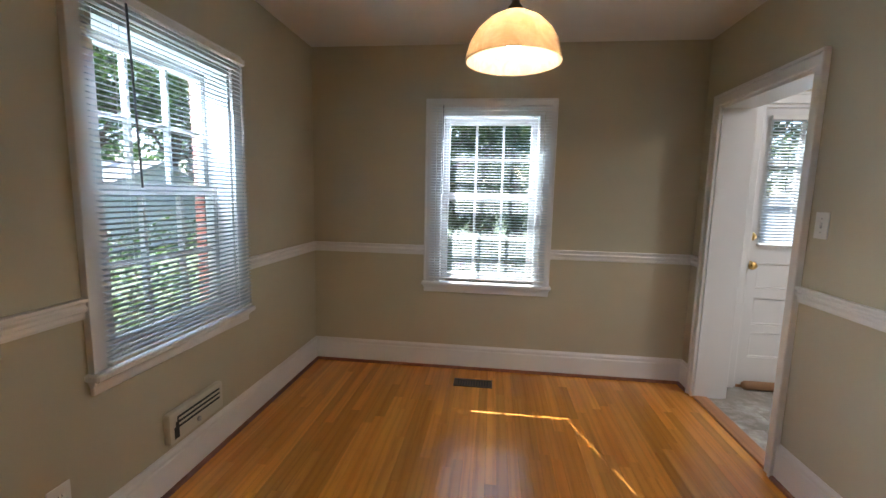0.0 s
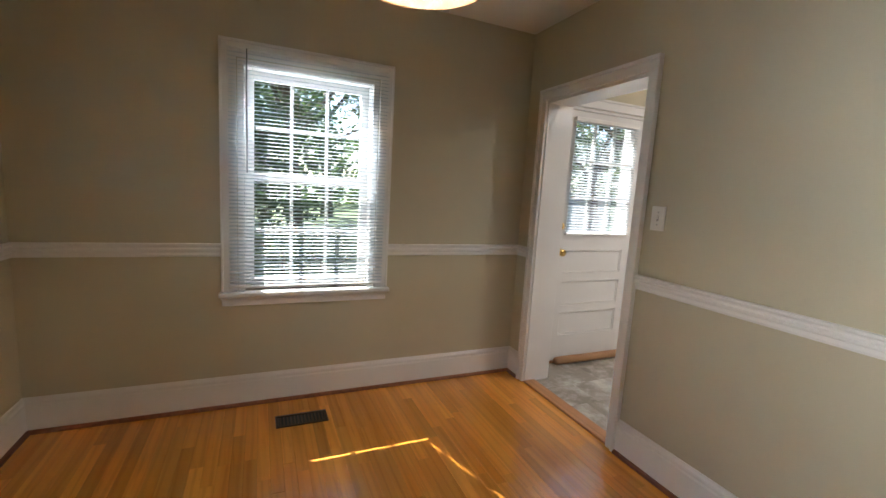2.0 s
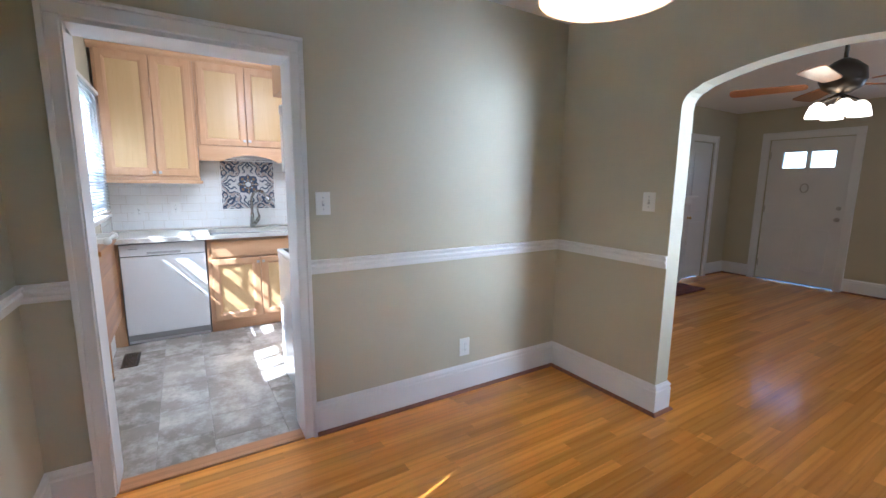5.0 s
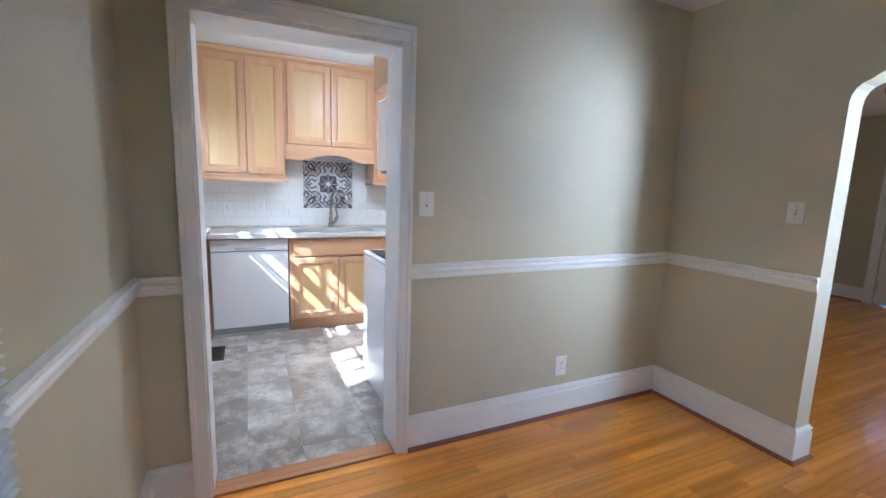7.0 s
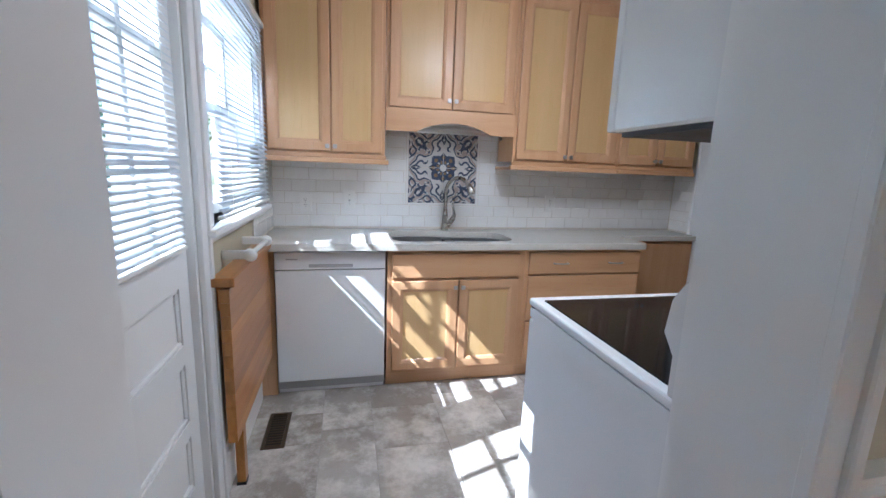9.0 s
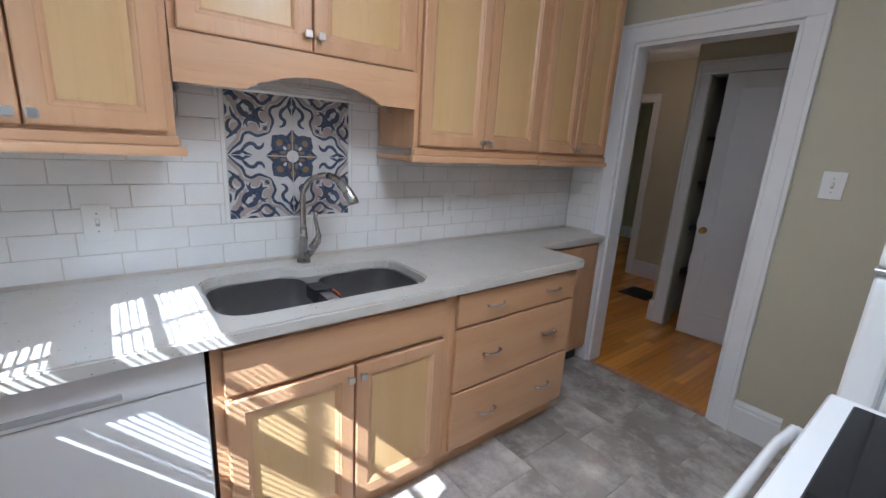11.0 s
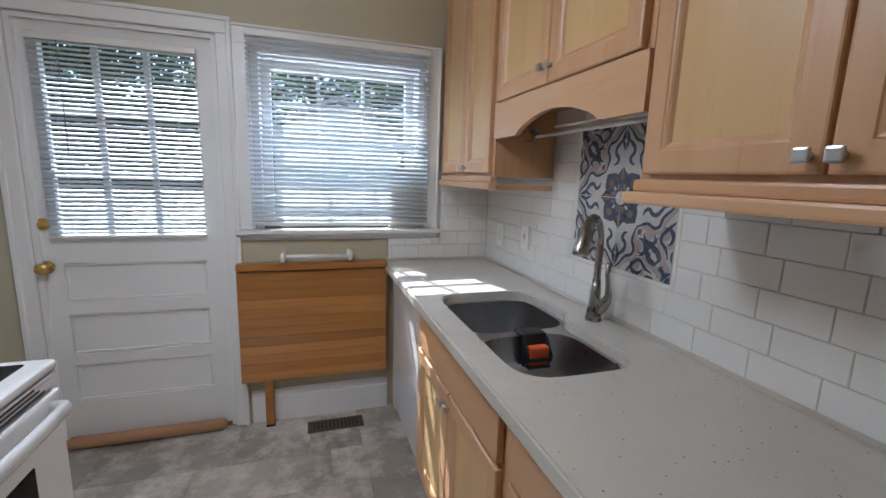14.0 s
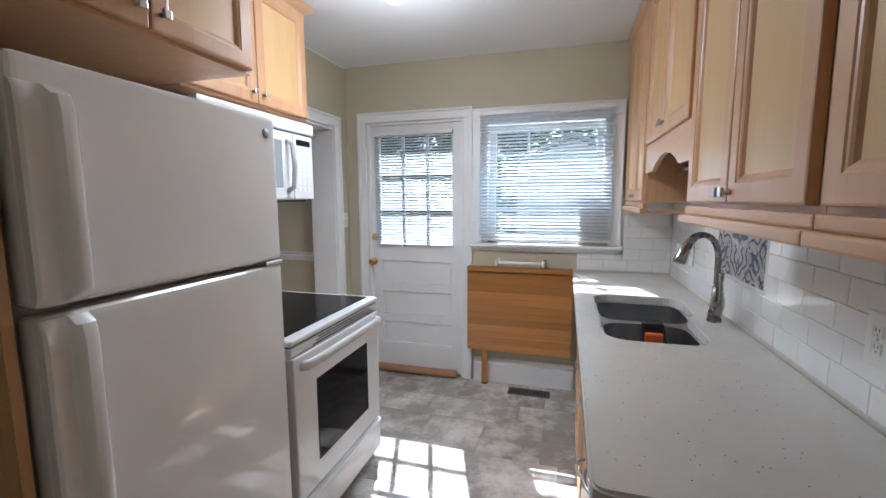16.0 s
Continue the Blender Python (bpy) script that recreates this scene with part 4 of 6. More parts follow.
for i in range(3):
    for j in range(3):
        a, b = gx0 + (gx1 - gx0) * i / 3, gz0 + (gz1 - gz0) * j / 3
        g = part("pane", boxed(a + 0.011, a + (gx1 - gx0) / 3 - 0.011, Y0 + 0.02, Y0 + 0.023, b + 0.011, b + (gz1 - gz0) / 3 - 0.011), M_GLASS, door)
        g.visible_shadow = False
part("knob", lathe(bmesh.new(), [(0.030, 0.0), (0.030, -0.006), (0.012, -0.010), (0.011, -0.030), (0.024, -0.038), (0.029, -0.052), (0.024, -0.064), (0.0, -0.068)], (1.985, Y0, 0.92), "y"), M_BRASS, door, "round brass door knob")
part("deadbolt", lathe(bmesh.new(), [(0.030, 0.0), (0.028, -0.010), (0.012, -0.014), (0.012, -0.024), (0.0, -0.026)], (1.985, Y0, 1.125), "y"), M_BRASS, door, "brass deadbolt")
for z in (0.25, 1.02, 1.82):
    part("hinge", tube(bmesh.new(), [(BD[1] - 0.002, Y0 - 0.008, z - 0.045), (BD[1] - 0.002, Y0 - 0.008, z + 0.045)], 0.007, 8), M_DOOR, door)
casing("trim_back_door", "x", YN, -1, BD[0], BD[1], 0, BD[3], 0.062)
jamb("jamb_back_door", "x", YN - 0.001, YN + TH, BD[0], BD[1], BD[3])
structure("sill_back_door", boxed(BD[0], BD[1], YN + 0.02, YN + TH + 0.05, -0.05, 0.010), M_THRESH, "oak sill of the back door")
blind("x", Y0, -1, gx0 - 0.03, gx1 + 0.015, gz0 - 0.015, gz1 + 0.03, 0.018, 34, "white vinyl mini blind on the back door's glass", pitch=0.0215, jitter=0.15, wand=(2.135, 1.45, 0.004, 0.0018))
stopper = thing("draft_stopper", "brown cloth draft stopper roll at the foot of the door", "draft stopper")
part("roll", tube(bmesh.new(), [(2.0, YN - 0.035, 0.032), (2.02, YN - 0.035, 0.033), (2.38, YN - 0.037, 0.032), (2.70, YN - 0.035, 0.033), (2.715, YN - 0.035, 0.032)], [0.02, 0.032, 0.032, 0.032, 0.018], 12), M_ROLL, stopper)

# ---- cooker ----
stove = thing("electric_range", "white electric range with a black glass cooktop", "stove")
SX0, SX1, SY0, SY1 = 1.80, 2.522, 1.452, 2.205
part("body", boxed(SX0, SX1 - 0.02, SY0, SY1, 0.02, 0.878), M_ENAMEL, stove)
part("cooktop_frame", boxed(SX0 + 0.04, SX1 + 0.018, SY0 - 0.004, SY1 + 0.004, 0.880, 0.908, bevel=0.012, seg=3), M_ENAMEL, stove)
glass = part("cooktop_glass", boxed(SX0 + 0.09, SX1 - 0.03, SY0 + 0.03, SY1 - 0.03, 0.904, 0.911, bevel=0.003), M_BLACKGLASS, stove, "black glass cooktop")
prof = [(SX0, 0.905), (SX0 + 0.085, 0.905), (SX0 + 0.085, 0.99), (SX0 + 0.115, 1.03), (SX0 + 0.105, 1.10), (SX0 + 0.075, 1.145), (SX0 + 0.03, 1.155), (SX0, 1.15)]
bm = bmesh.new()
a = [bm.verts.new((x, SY0, z)) for x, z in prof]
b = [bm.verts.new((x, SY1, z)) for x, z in prof]
bm.faces.new(a), bm.faces.new(b)
for i in range(len(a)):
    bm.faces.new((a[i - 1], a[i], b[i], b[i - 1]))
bmesh.ops.recalc_face_normals(bm, faces=bm.faces)
bmesh.ops.bevel(bm, geom=list(bm.edges), offset=0.004, segments=1, affect="EDGES")
guard = part("backguard", bm, M_ENAMEL, stove)
for y in (1.53, 1.61, 2.05, 2.13):
    part("control_knob", lathe(bmesh.new(), [(0.026, 0.0), (0.024, 0.018), (0.019, 0.022), (0.0, 0.022)], (SX0 + 0.109, y, 1.065), "x", 20), M_GREY, guard)
part("display", boxed(SX0 + 0.104, SX0 + 0.1135, 1.74, 1.93, 1.045, 1.085, bevel=0.003), M_BLACKGLASS, guard)
part("vent_trim", boxed(SX1 - 0.02, SX1 + 0.014, SY0 + 0.002, SY1 - 0.002, 0.838, 0.874, bevel=0.003), M_ENAMEL, stove)
for k in range(3):
    part("vent_slot", boxed(SX1 + 0.012, SX1 + 0.0155, 1.60 + 0.02 * k, 2.15 - 0.02 * k, 0.843 + 0.011 * k, 0.848 + 0.011 * k), M_BLACK, stove)
oven = part("oven_door", boxed(SX1 - 0.02, SX1 + 0.022, SY0 + 0.004, SY1 - 0.004, 0.235, 0.832, bevel=0.008, seg=2), M_ENAMEL, stove)
part("oven_window", boxed(SX1 + 0.018, SX1 + 0.0245, 1.60, 2.06, 0.34, 0.70, bevel=0.004, seg=2), M_BLACKGLASS, oven, "dark oven window")
hp = [(SX1 + 0.02, SY0 + 0.05, 0.795), (SX1 + 0.055, SY0 + 0.06, 0.798)] + [(SX1 + 0.062, SY0 + 0.06 + 0.633 * k / 6, 0.800) for k in range(1, 6)] + [(SX1 + 0.055, SY1 - 0.06, 0.798), (SX1 + 0.02, SY1 - 0.05, 0.795)]
bm = tube(bmesh.new(), hp, 0.012, 12)
for v in bm.verts:
    v.co.z = 0.797 + (v.co.z - 0.797) * 1.7
part("oven_handle", bm, M_ENAMEL, oven, "white bar handle")
low = part("storage_drawer", boxed(SX1 - 0.02, SX1 + 0.024, SY0 + 0.004, SY1 - 0.004, 0.055, 0.225, bevel=0.008, seg=2), M_ENAMEL, stove)
part("drawer_lip", boxed(SX1 + 0.018, SX1 + 0.034, SY0 + 0.01, SY1 - 0.01, 0.195, 0.222, bevel=0.006, seg=2), M_ENAMEL, low)
# black strip filling the gap under the cooktop, shade given as colour
part("front_gap", boxed(SX1 - 0.02, SX1 + 0.006, SY0 + 0.003, SY1 - 0.003, 0.8745, 0.881), M_BLACK, stove)
part("plinth", boxed(SX0 + 0.05, SX1 - 0.05, SY0 + 0.01, SY1 - 0.01, 0.0, 0.02), M_BLACK, stove)

# ---- microwave above it ----
mw = thing("microwave_oven", "white over-the-range microwave oven with a side handle", "microwave")
MX = 2.165
part("body", boxed(KW + 0.004, MX - 0.03, 1.458, 2.222, 1.435, 1.828, bevel=0.006), M_ENAMEL, mw)
part("underside", boxed(KW + 0.02, MX - 0.05, 1.47, 2.21, 1.424, 1.434), M_BLACK, mw)
md = part("door", boxed(MX - 0.03, MX, 1.460, 2.045, 1.437, 1.772, bevel=0.008, seg=2), M_ENAMEL, mw)
part("door_window", boxed(MX - 0.002, MX + 0.003, 1.52, 1.955, 1.495, 1.725, bevel=0.004), paint("microwave_screen", (0.30, 0.31, 0.30), 0.12, 0.1, 400, 0.05), md, "grey meshed window")
part("handle", tube(bmesh.new(), [(MX, 1.995, 1.48), (MX + 0.03, 1.998, 1.495), (MX + 0.04, 2.0, 1.60), (MX + 0.03, 1.998, 1.71), (MX, 1.995, 1.725)], 0.012, 10), M_GREY, md, "grey arched handle")
cp = part("control_panel", boxed(MX - 0.03, MX - 0.001, 2.05, 2.220, 1.437, 1.772, bevel=0.006, seg=2), M_ENAMEL, mw)
part("display", boxed(MX - 0.003, MX + 0.001, 2.075, 2.195, 1.715, 1.745), M_BLACKGLASS, cp)
for i in range(3):
    for j in range(6):
        part("key", boxed(MX - 0.003, MX + 0.001, 2.078 + 0.041 * i, 2.110 + 0.041 * i, 1.475 + 0.037 * j, 1.50 + 0.037 * j, bevel=0.001), M_PLASTIC, cp)
part("top_grille", boxed(MX - 0.04, MX + 0.012, 1.458, 2.222, 1.776, 1.836, bevel=0.012, seg=2), M_ENAMEL, mw)

# ---- refrigerator ----
fridge = thing("refrigerator", "white top-freezer refrigerator with moulded side handles", "refrigerator")
RX, RY0, RY1 = 2.53, 0.695, 1.437
part("body", boxed(KW + 0.03, RX - 0.075, RY0 + 0.004, RY1 - 0.004, 0.03, 1.700, bevel=0.006), M_FRIDGE, fridge)
part("base_grille", boxed(RX - 0.10, RX - 0.06, RY0 + 0.01, RY1 - 0.01, 0.0, 0.075), M_GREY, fridge)
for nm, lo, hi in (("freezer_door", 1.222, 1.715), ("fridge_door", 0.085, 1.206)):
    d = part(nm, boxed(RX - 0.07, RX, RY0, RY1, lo, hi, bevel=0.016, seg=3), M_FRIDGE, fridge)
    a, b = (lo + 0.006, hi - 0.055) if lo > 1 else (hi - 0.62, hi - 0.006)
    grip = [(RX - 0.030, RY0 + 0.002), (RX + 0.012, RY0 - 0.001), (RX + 0.018, RY0 + 0.005), (RX + 0.012, RY0 + 0.022), (RX + 0.014, RY0 + 0.040), (RX + 0.022, RY0 + 0.046), (RX + 0.036, RY0 + 0.049), (RX + 0.043, RY0 + 0.056), (RX + 0.044, RY0 + 0.070), (RX + 0.042, RY0 + 0.082), (RX + 0.034, RY0 + 0.089), (RX - 0.006, RY0 + 0.096)]
    bm, rings = bmesh.new(), []
    for z, k in ((a, 0.15), (a + 0.012, 0.75), (a + 0.03, 1.0), (b - 0.05, 1.0), (b - 0.018, 0.8), (b, 0.15)):
        rings.append([bm.verts.new((RX + (x - RX) * (k if x > RX else 1.0), y, z)) for x, y in grip])
    for r, q in zip(rings, rings[1:]):
        for i in range(len(grip) - 1):
            bm.faces.new((r[i], r[i + 1], q[i + 1], q[i])).smooth = True
        bm.faces.new((r[-1], r[0], q[0], q[-1]))
    bm.faces.new(rings[0]), bm.faces.new(rings[-1])
    bmesh.ops.recalc_face_normals(bm, faces=bm.faces)
    for e in bm.edges:
        e.smooth = len(e.link_faces) == 2 and e.calc_face_angle() < 0.62
    part("handle", bm, M_FRIDGE, d, "moulded white handle")
    part("gasket", boxed(RX - 0.076, RX - 0.069, RY0 + 0.01, RY1 - 0.01, lo + 0.01, hi - 0.01), M_GREY, d)
    if lo > 1:
        part("badge", lathe(bmesh.new(), [(0.016, 0.0), (0.015, 0.003), (0.0, 0.003)], (RX, RY1 - 0.05, hi - 0.055), "x", 20), M_GREY, d, "round grey badge")
part("hinge_cap", boxed(RX - 0.06, RX + 0.004, RY1 - 0.085, RY1 + 0.003, 1.208, 1.221, bevel=0.003), M_NICKEL, fridge, "metal hinge plate between the doors")

# ---- cabinets over refrigerator and microwave ----


def west_upper(y0, y1, face, z0, split, label):
    u = thing("wall_cabinet", label, "cabinet", "wall cabinets")
    part("body", boxed(KW + 0.003, face, y0, y1, z0, 2.44), M_MAPLE, u)
    door_front(u, face, 1, y0 + 0.012, split - 0.003, z0 + 0.012, 2.425, (split - 0.035, z0 + 0.06))
    door_front(u, face, 1, split + 0.003, y1 - 0.012, z0 + 0.012, 2.425, (split + 0.035, z0 + 0.06))
    bm = bmesh.new()
    run(bm, (face, y0), (face, y1), (1, 0), CROWN, 0, -1)
    run(bm, (face, y1), (KW, y1), (0, 1), CROWN, -1, 0)
    part("crown", bm, M_MAPLE_Y, u)
    return u


west_upper(0.66, 1.450, 2.43, 1.872, 1.06, "deep maple cabinet above the refrigerator")
west_upper(1.455, 2.262, 2.105, 1.868, 1.86, "maple wall cabinet above the microwave")
gable = part("end_panel", boxed(KW + 0.003, 2.50, 0.655, 0.675, 0.0, 1.87), M_MAPLE)
tagged(gable, "tall maple end panel beside the refrigerator", "panel")

# ---- switches and outlets ----


def plate_on(kind, axis, face, sign, a, z, w, h, label):
    """A wall plate with rocker, toggle or sockets; local x along the wall, y out of it."""
    t, m = thing("light_switch" if kind != "outlet" else "wall_outlet", label, "switch" if kind != "outlet" else "outlet"), to_wall(axis, face, sign)
    fitted("cover_plate", boxed(a - w / 2, a + w / 2, 0.0005, 0.0065, z - h / 2, z + h / 2, bevel=0.0025, seg=2), M_PLASTIC, m, t)
    if kind == "toggle":
        fitted("toggle", boxed(a - 0.005, a + 0.005, 0.006, 0.018, z - 0.002, z + 0.016, bevel=0.002), M_PLASTIC, m, t)
        fitted("slot", boxed(a - 0.006, a + 0.006, 0.0062, 0.0070, z - 0.013, z + 0.013), M_GREY, m, t)
    elif kind == "rocker":
        fitted("rocker", boxed(a - 0.016, a + 0.016, 0.006, 0.0095, z - 0.033, z + 0.033, bevel=0.002), M_PLASTIC, m, t)
    else:
        for dz in (-0.0195, 0.0195):
            s = fitted("socket", boxed(a - 0.0165, a + 0.0165, 0.006, 0.0085, z + dz - 0.014, z + dz + 0.014, bevel=0.003), M_PLASTIC, m, t)
            bm = bmesh.new()
            for dx in (-0.006, 0.006):
                box(bm, a + dx - 0.0011, a + dx + 0.0011, 0.0083, 0.0089, z + dz - 0.001, z + dz + 0.008)
            box(bm, a - 0.002, a + 0.002, 0.0083, 0.0089, z + dz - 0.010, z + dz - 0.006)
            fitted("slots", bm, M_BLACK, m, s)
    for dz in ((-0.030, 0.030) if kind == "toggle" else (0.0,) if kind == "outlet" else (-0.048, 0.048)):
        fitted("screw", boxed(a - 0.003, a + 0.003, 0.0062, 0.0075, z + dz - 0.003, z + dz + 0.003), M_GREY, m, t)
    return t


plate_on("toggle", "y", XE, -1, 2.140, 1.272, 0.076, 0.118, "white toggle switch plate beside the kitchen doorway")
plate_on("toggle", "x", YS, 1, 0.885, 1.285, 0.078, 0.112, "white toggle switch plate beside the arch")
plate_on("outlet", "y", XE, -1, 1.232, 0.310, 0.078, 0.120, "white duplex outlet above the skirting board")
plate_on("outlet", "y", XW, 1, 1.235, 0.305, 0.078, 0.120, "white duplex outlet under the side window")
TF = KE - 0.0125
plate_on("outlet", "y", TF, -1, 1.312, 1.112, 0.082, 0.125, "white outlet plate on the tiled splashback")
plate_on("toggle", "y", TF, -1, 2.815, 1.112, 0.078, 0.122, "white switch plate on the tiled splashback")
plate_on("outlet", "y", TF, -1, 3.105, 1.085, 0.078, 0.122, "white outlet plate in the tiled corner")
plate_on("toggle", "x", KS, 1, 2.842, 1.355, 0.082, 0.122, "white switch plate beside the hall opening")
plate_on("toggle", "y", KW, 1, 3.245, 1.265, 0.076, 0.118, "white switch plate beside the back door")


def floor_register(x0, x1, y0, y1, label):
    t = thing("floor_vent", label, "vent")
    bm = bmesh.new()
    for a, b, c, d in ((x0, x1, y0, y0 + 0.018), (x0, x1, y1 - 0.018, y1), (x0, x0 + 0.018, y0 + 0.018, y1 - 0.018), (x1 - 0.018, x1, y0 + 0.018, y1 - 0.018)):
        box(bm, a, b, c, d, 0.0, 0.006, bevel=0.002)
    f = part("frame", bm, paint("bronze_vent", (0.10, 0.07, 0.045), 0.4, 0.15, 150, 0.05, 0.6), t)
    part("duct", boxed(x0 + 0.016, x1 - 0.016, y0 + 0.016, y1 - 0.016, 0.0004, 0.0012), M_DARK, t)
    n = 13
    for k in range(n):
        x = x0 + 0.026 + (x1 - x0 - 0.052) * k / (n - 1)
        part("louvre", boxed(x - 0.004, x + 0.004, y0 + 0.018, y1 - 0.018, 0.0012, 0.0045), f.data.materials[0], t)
    return t


floor_register(-0.110, 0.172, 2.985, 3.112, "bronze floor register in the oak floor")
floor_register(3.135, 3.440, 3.128, 3.238, "bronze floor register in the kitchen floor")

# old wall heater grille under the side window
heater = thing("wall_vent", "cream metal wall vent with dark slots under the window", "vent")
part("case", boxed(XW, XW + 0.035, 1.69, 2.06, 0.225, 0.370, bevel=0.012, seg=2), paint("cream_enamel", (0.62, 0.57, 0.46), 0.35, 0.06), heater)
for k, (a, b) in enumerate(((0.335, 0.345), (0.312, 0.322), (0.289, 0.299))):
    bm = boxed(XW + 0.033, XW + 0.037, 1.735 - 0.010 * k, 2.03, a, b)
    box(bm, XW + 0.033, XW + 0.037, 1.735 - 0.010 * k, 1.743 - 0.010 * k, 0.245, a)
    part("slot", bm, M_BLACK, heater)
part("dial", lathe(bmesh.new(), [(0.012, 0.0), (0.011, 0.010), (0, 0.011)], (XW + 0.035, 1.87, 0.262), "x", 14), M_GREY, heater)

# ---- pendant lamp in the dining room ----
PX, PY = 0.188, 1.77
lampthing = thing("pendant_lamp", "amber alabaster glass dome pendant lamp, switched on", "lamp")
M_SHADE = thin_sheet("amber_glass", (0.52, 0.40, 0.27), (0.72, 0.60, 0.44), 0.5, 0.15, swirl=(0.56, 0.43, 0.28))
outer = [(0.022, 2.048), (0.055, 2.040), (0.100, 2.016), (0.140, 1.978), (0.165, 1.935), (0.177, 1.895), (0.180, 1.875), (0.180, 1.868)]
inner = [(r - 0.004, z - 0.003) for r, z in outer[::-1]]
inner[0] = (0.176, 1.868)
part("shade", lathe(bmesh.new(), outer + inner, (PX, PY, 0), sides=40), M_SHADE, lampthing, "swirled amber glass dome")
M_BRONZE = paint("dark_bronze", (0.05, 0.04, 0.03), 0.35, 0.1, 120, 0.03, 0.8)
part("socket_cap", lathe(bmesh.new(), [(0.0, 2.095), (0.014, 2.092), (0.017, 2.075), (0.030, 2.062), (0.032, 2.044), (0.018, 2.036), (0.018, 2.0), (0.0, 2.0)], (PX, PY, 0), sides=20), M_BRONZE, lampthing)
part("rod", tube(bmesh.new(), [(PX, PY, 2.09), (PX, PY, 2.45)], 0.007, 8), M_BRONZE, lampthing)
part("canopy", lathe(bmesh.new(), [(0.0, 2.42), (0.02, 2.425), (0.05, 2.445), (0.062, H - 0.001)], (PX, PY, 0), sides=24), M_BRONZE, lampthing)
part("bulb", lathe(bmesh.new(), [(0.0, 1.905), (0.012, 1.908), (0.024, 1.920), (0.026, 1.93), (0.020, 1.942), (0.0, 1.943)], (PX, PY, 0), sides=18), glowing("bulb_glow", (1.0, 0.80, 0.55), 14), lampthing)

# ---- decorated tile panel behind the faucet ----
M_GLAZE = paint("ivory_glaze", (0.62, 0.60, 0.57), 0.25, 0.05, 90, 0.03, patch=9)
M_NAVY = paint("navy_glaze", (0.055, 0.075, 0.125), 0.28, 0.25, 90, 0.03, patch=14)
M_TAN = paint("taupe_glaze", (0.42, 0.34, 0.30), 0.3, 0.1, 90, 0.03, patch=14)
M_OCHRE = paint("ochre_glaze", (0.24, 0.15, 0.075), 0.3, 0.15, 90, 0.03, patch=14)
PYC, PZC, PH = 2.1605, 1.346, 0.250


def bend(points, steps=4):
    """A smooth line through points."""
    p = [Vector(points[0])] + [Vector(q) for q in points] + [Vector(points[-1])]
    out = []
    for i in range(1, len(p) - 2):
        for k in range(steps):
            t = k / steps
            out.append(0.5 * ((2 * p[i]) + (p[i + 1] - p[i - 1]) * t + (2 * p[i - 1] - 5 * p[i] + 4 * p[i + 1] - p[i + 2]) * t * t + (3 * p[i] - p[i - 1] - 3 * p[i + 1] + p[i + 2]) * t ** 3))
    return out + [p[-2]]


def stroke(points, width, taper=True):
    pts, a, b = bend(points), [], []
    for i, q in enumerate(pts):
        d = (pts[min(i + 1, len(pts) - 1)] - pts[max(i - 1, 0)]).normalized()
        u = i / (len(pts) - 1)
        w = width * (0.35 + 0.65 * min(1, 4 * u, 4 * (1 - u)) if taper else 1) / 2
        a.append(q + Vector((-d.y, d.x)) * w)
        b.append(q - Vector((-d.y, d.x)) * w)
    return [[a[i], a[i + 1], b[i + 1], b[i]] for i in range(len(a) - 1)]


def disc(u, v, r, n=12, squash=1.0):
    return [[Vector((u + r * math.cos(2 * math.pi * k / n), v + squash * r * math.sin(2 * math.pi * k / n))) for k in range(n)]]


def crescent(u, v, r, turn):
    a = [Vector((u + r * math.cos(t), v + r * math.sin(t))) for t in (turn + math.pi * 1.25 * (k / 10 - 0.5) for k in range(11))]
    du, dv = -0.45 * r * math.cos(turn), -0.45 * r * math.sin(turn)
    b = [Vector((u + du + 0.92 * r * math.cos(t), v + dv + 0.92 * r * math.sin(t))) for t in (turn + math.pi * 0.92 * (k / 10 - 0.5) for k in range(11))]
    return [[a[i], a[i + 1], b[i + 1], b[i]] for i in range(10)]


ogee = [(0.0, 0.985), (0.10, 0.90), (0.20, 0.79), (0.31, 0.745), (0.345, 0.66), (0.30, 0.55), (0.335, 0.43), (0.36, 0.36)]
NAVY = [
    [[Vector(q) for q in ((0, 0), (0, 0.43), (0.05, 0.37), (0.10, 0.325), (0.16, 0.345), (0.32, 0.32))]],
    stroke(ogee, 0.045), stroke([(0.05, 0.80), (0.10, 0.76), (0.17, 0.69), (0.175, 0.61), (0.115, 0.55), (0.14, 0.48), (0.20, 0.455)], 0.055),
    [[Vector(q) for q in ((0, 0.95), (0.06, 0.86), (0.085, 0.79), (0.05, 0.72), (0.0, 0.63))]],
    crescent(0.42, 0.89, 0.115, 1.9), crescent(0.46, 0.62, 0.125, -0.1), crescent(0.62, 0.50, 0.10, 0.9),
    stroke([(0.24, 0.99), (0.30, 0.92), (0.42, 0.80), (0.50, 0.80), (0.58, 0.88), (0.70, 0.92)], 0.05),
    stroke([(0.60, 0.62), (0.66, 0.58), (0.76, 0.62), (0.80, 0.72), (0.74, 0.78)], 0.055), stroke([(0.62, 0.66), (0.64, 0.74), (0.74, 0.79)], 0.05),
    stroke([(0.86, 0.99), (0.90, 0.90), (0.84, 0.84), (0.86, 0.80)], 0.06), [[Vector(q) for q in ((1, 1), (0.90, 1), (0.93, 0.93))]],
    stroke([(0.58, 1.0), (0.66, 0.985), (0.74, 1.0)], 0.05), disc(0.415, 0.43, 0.03, 6),
]
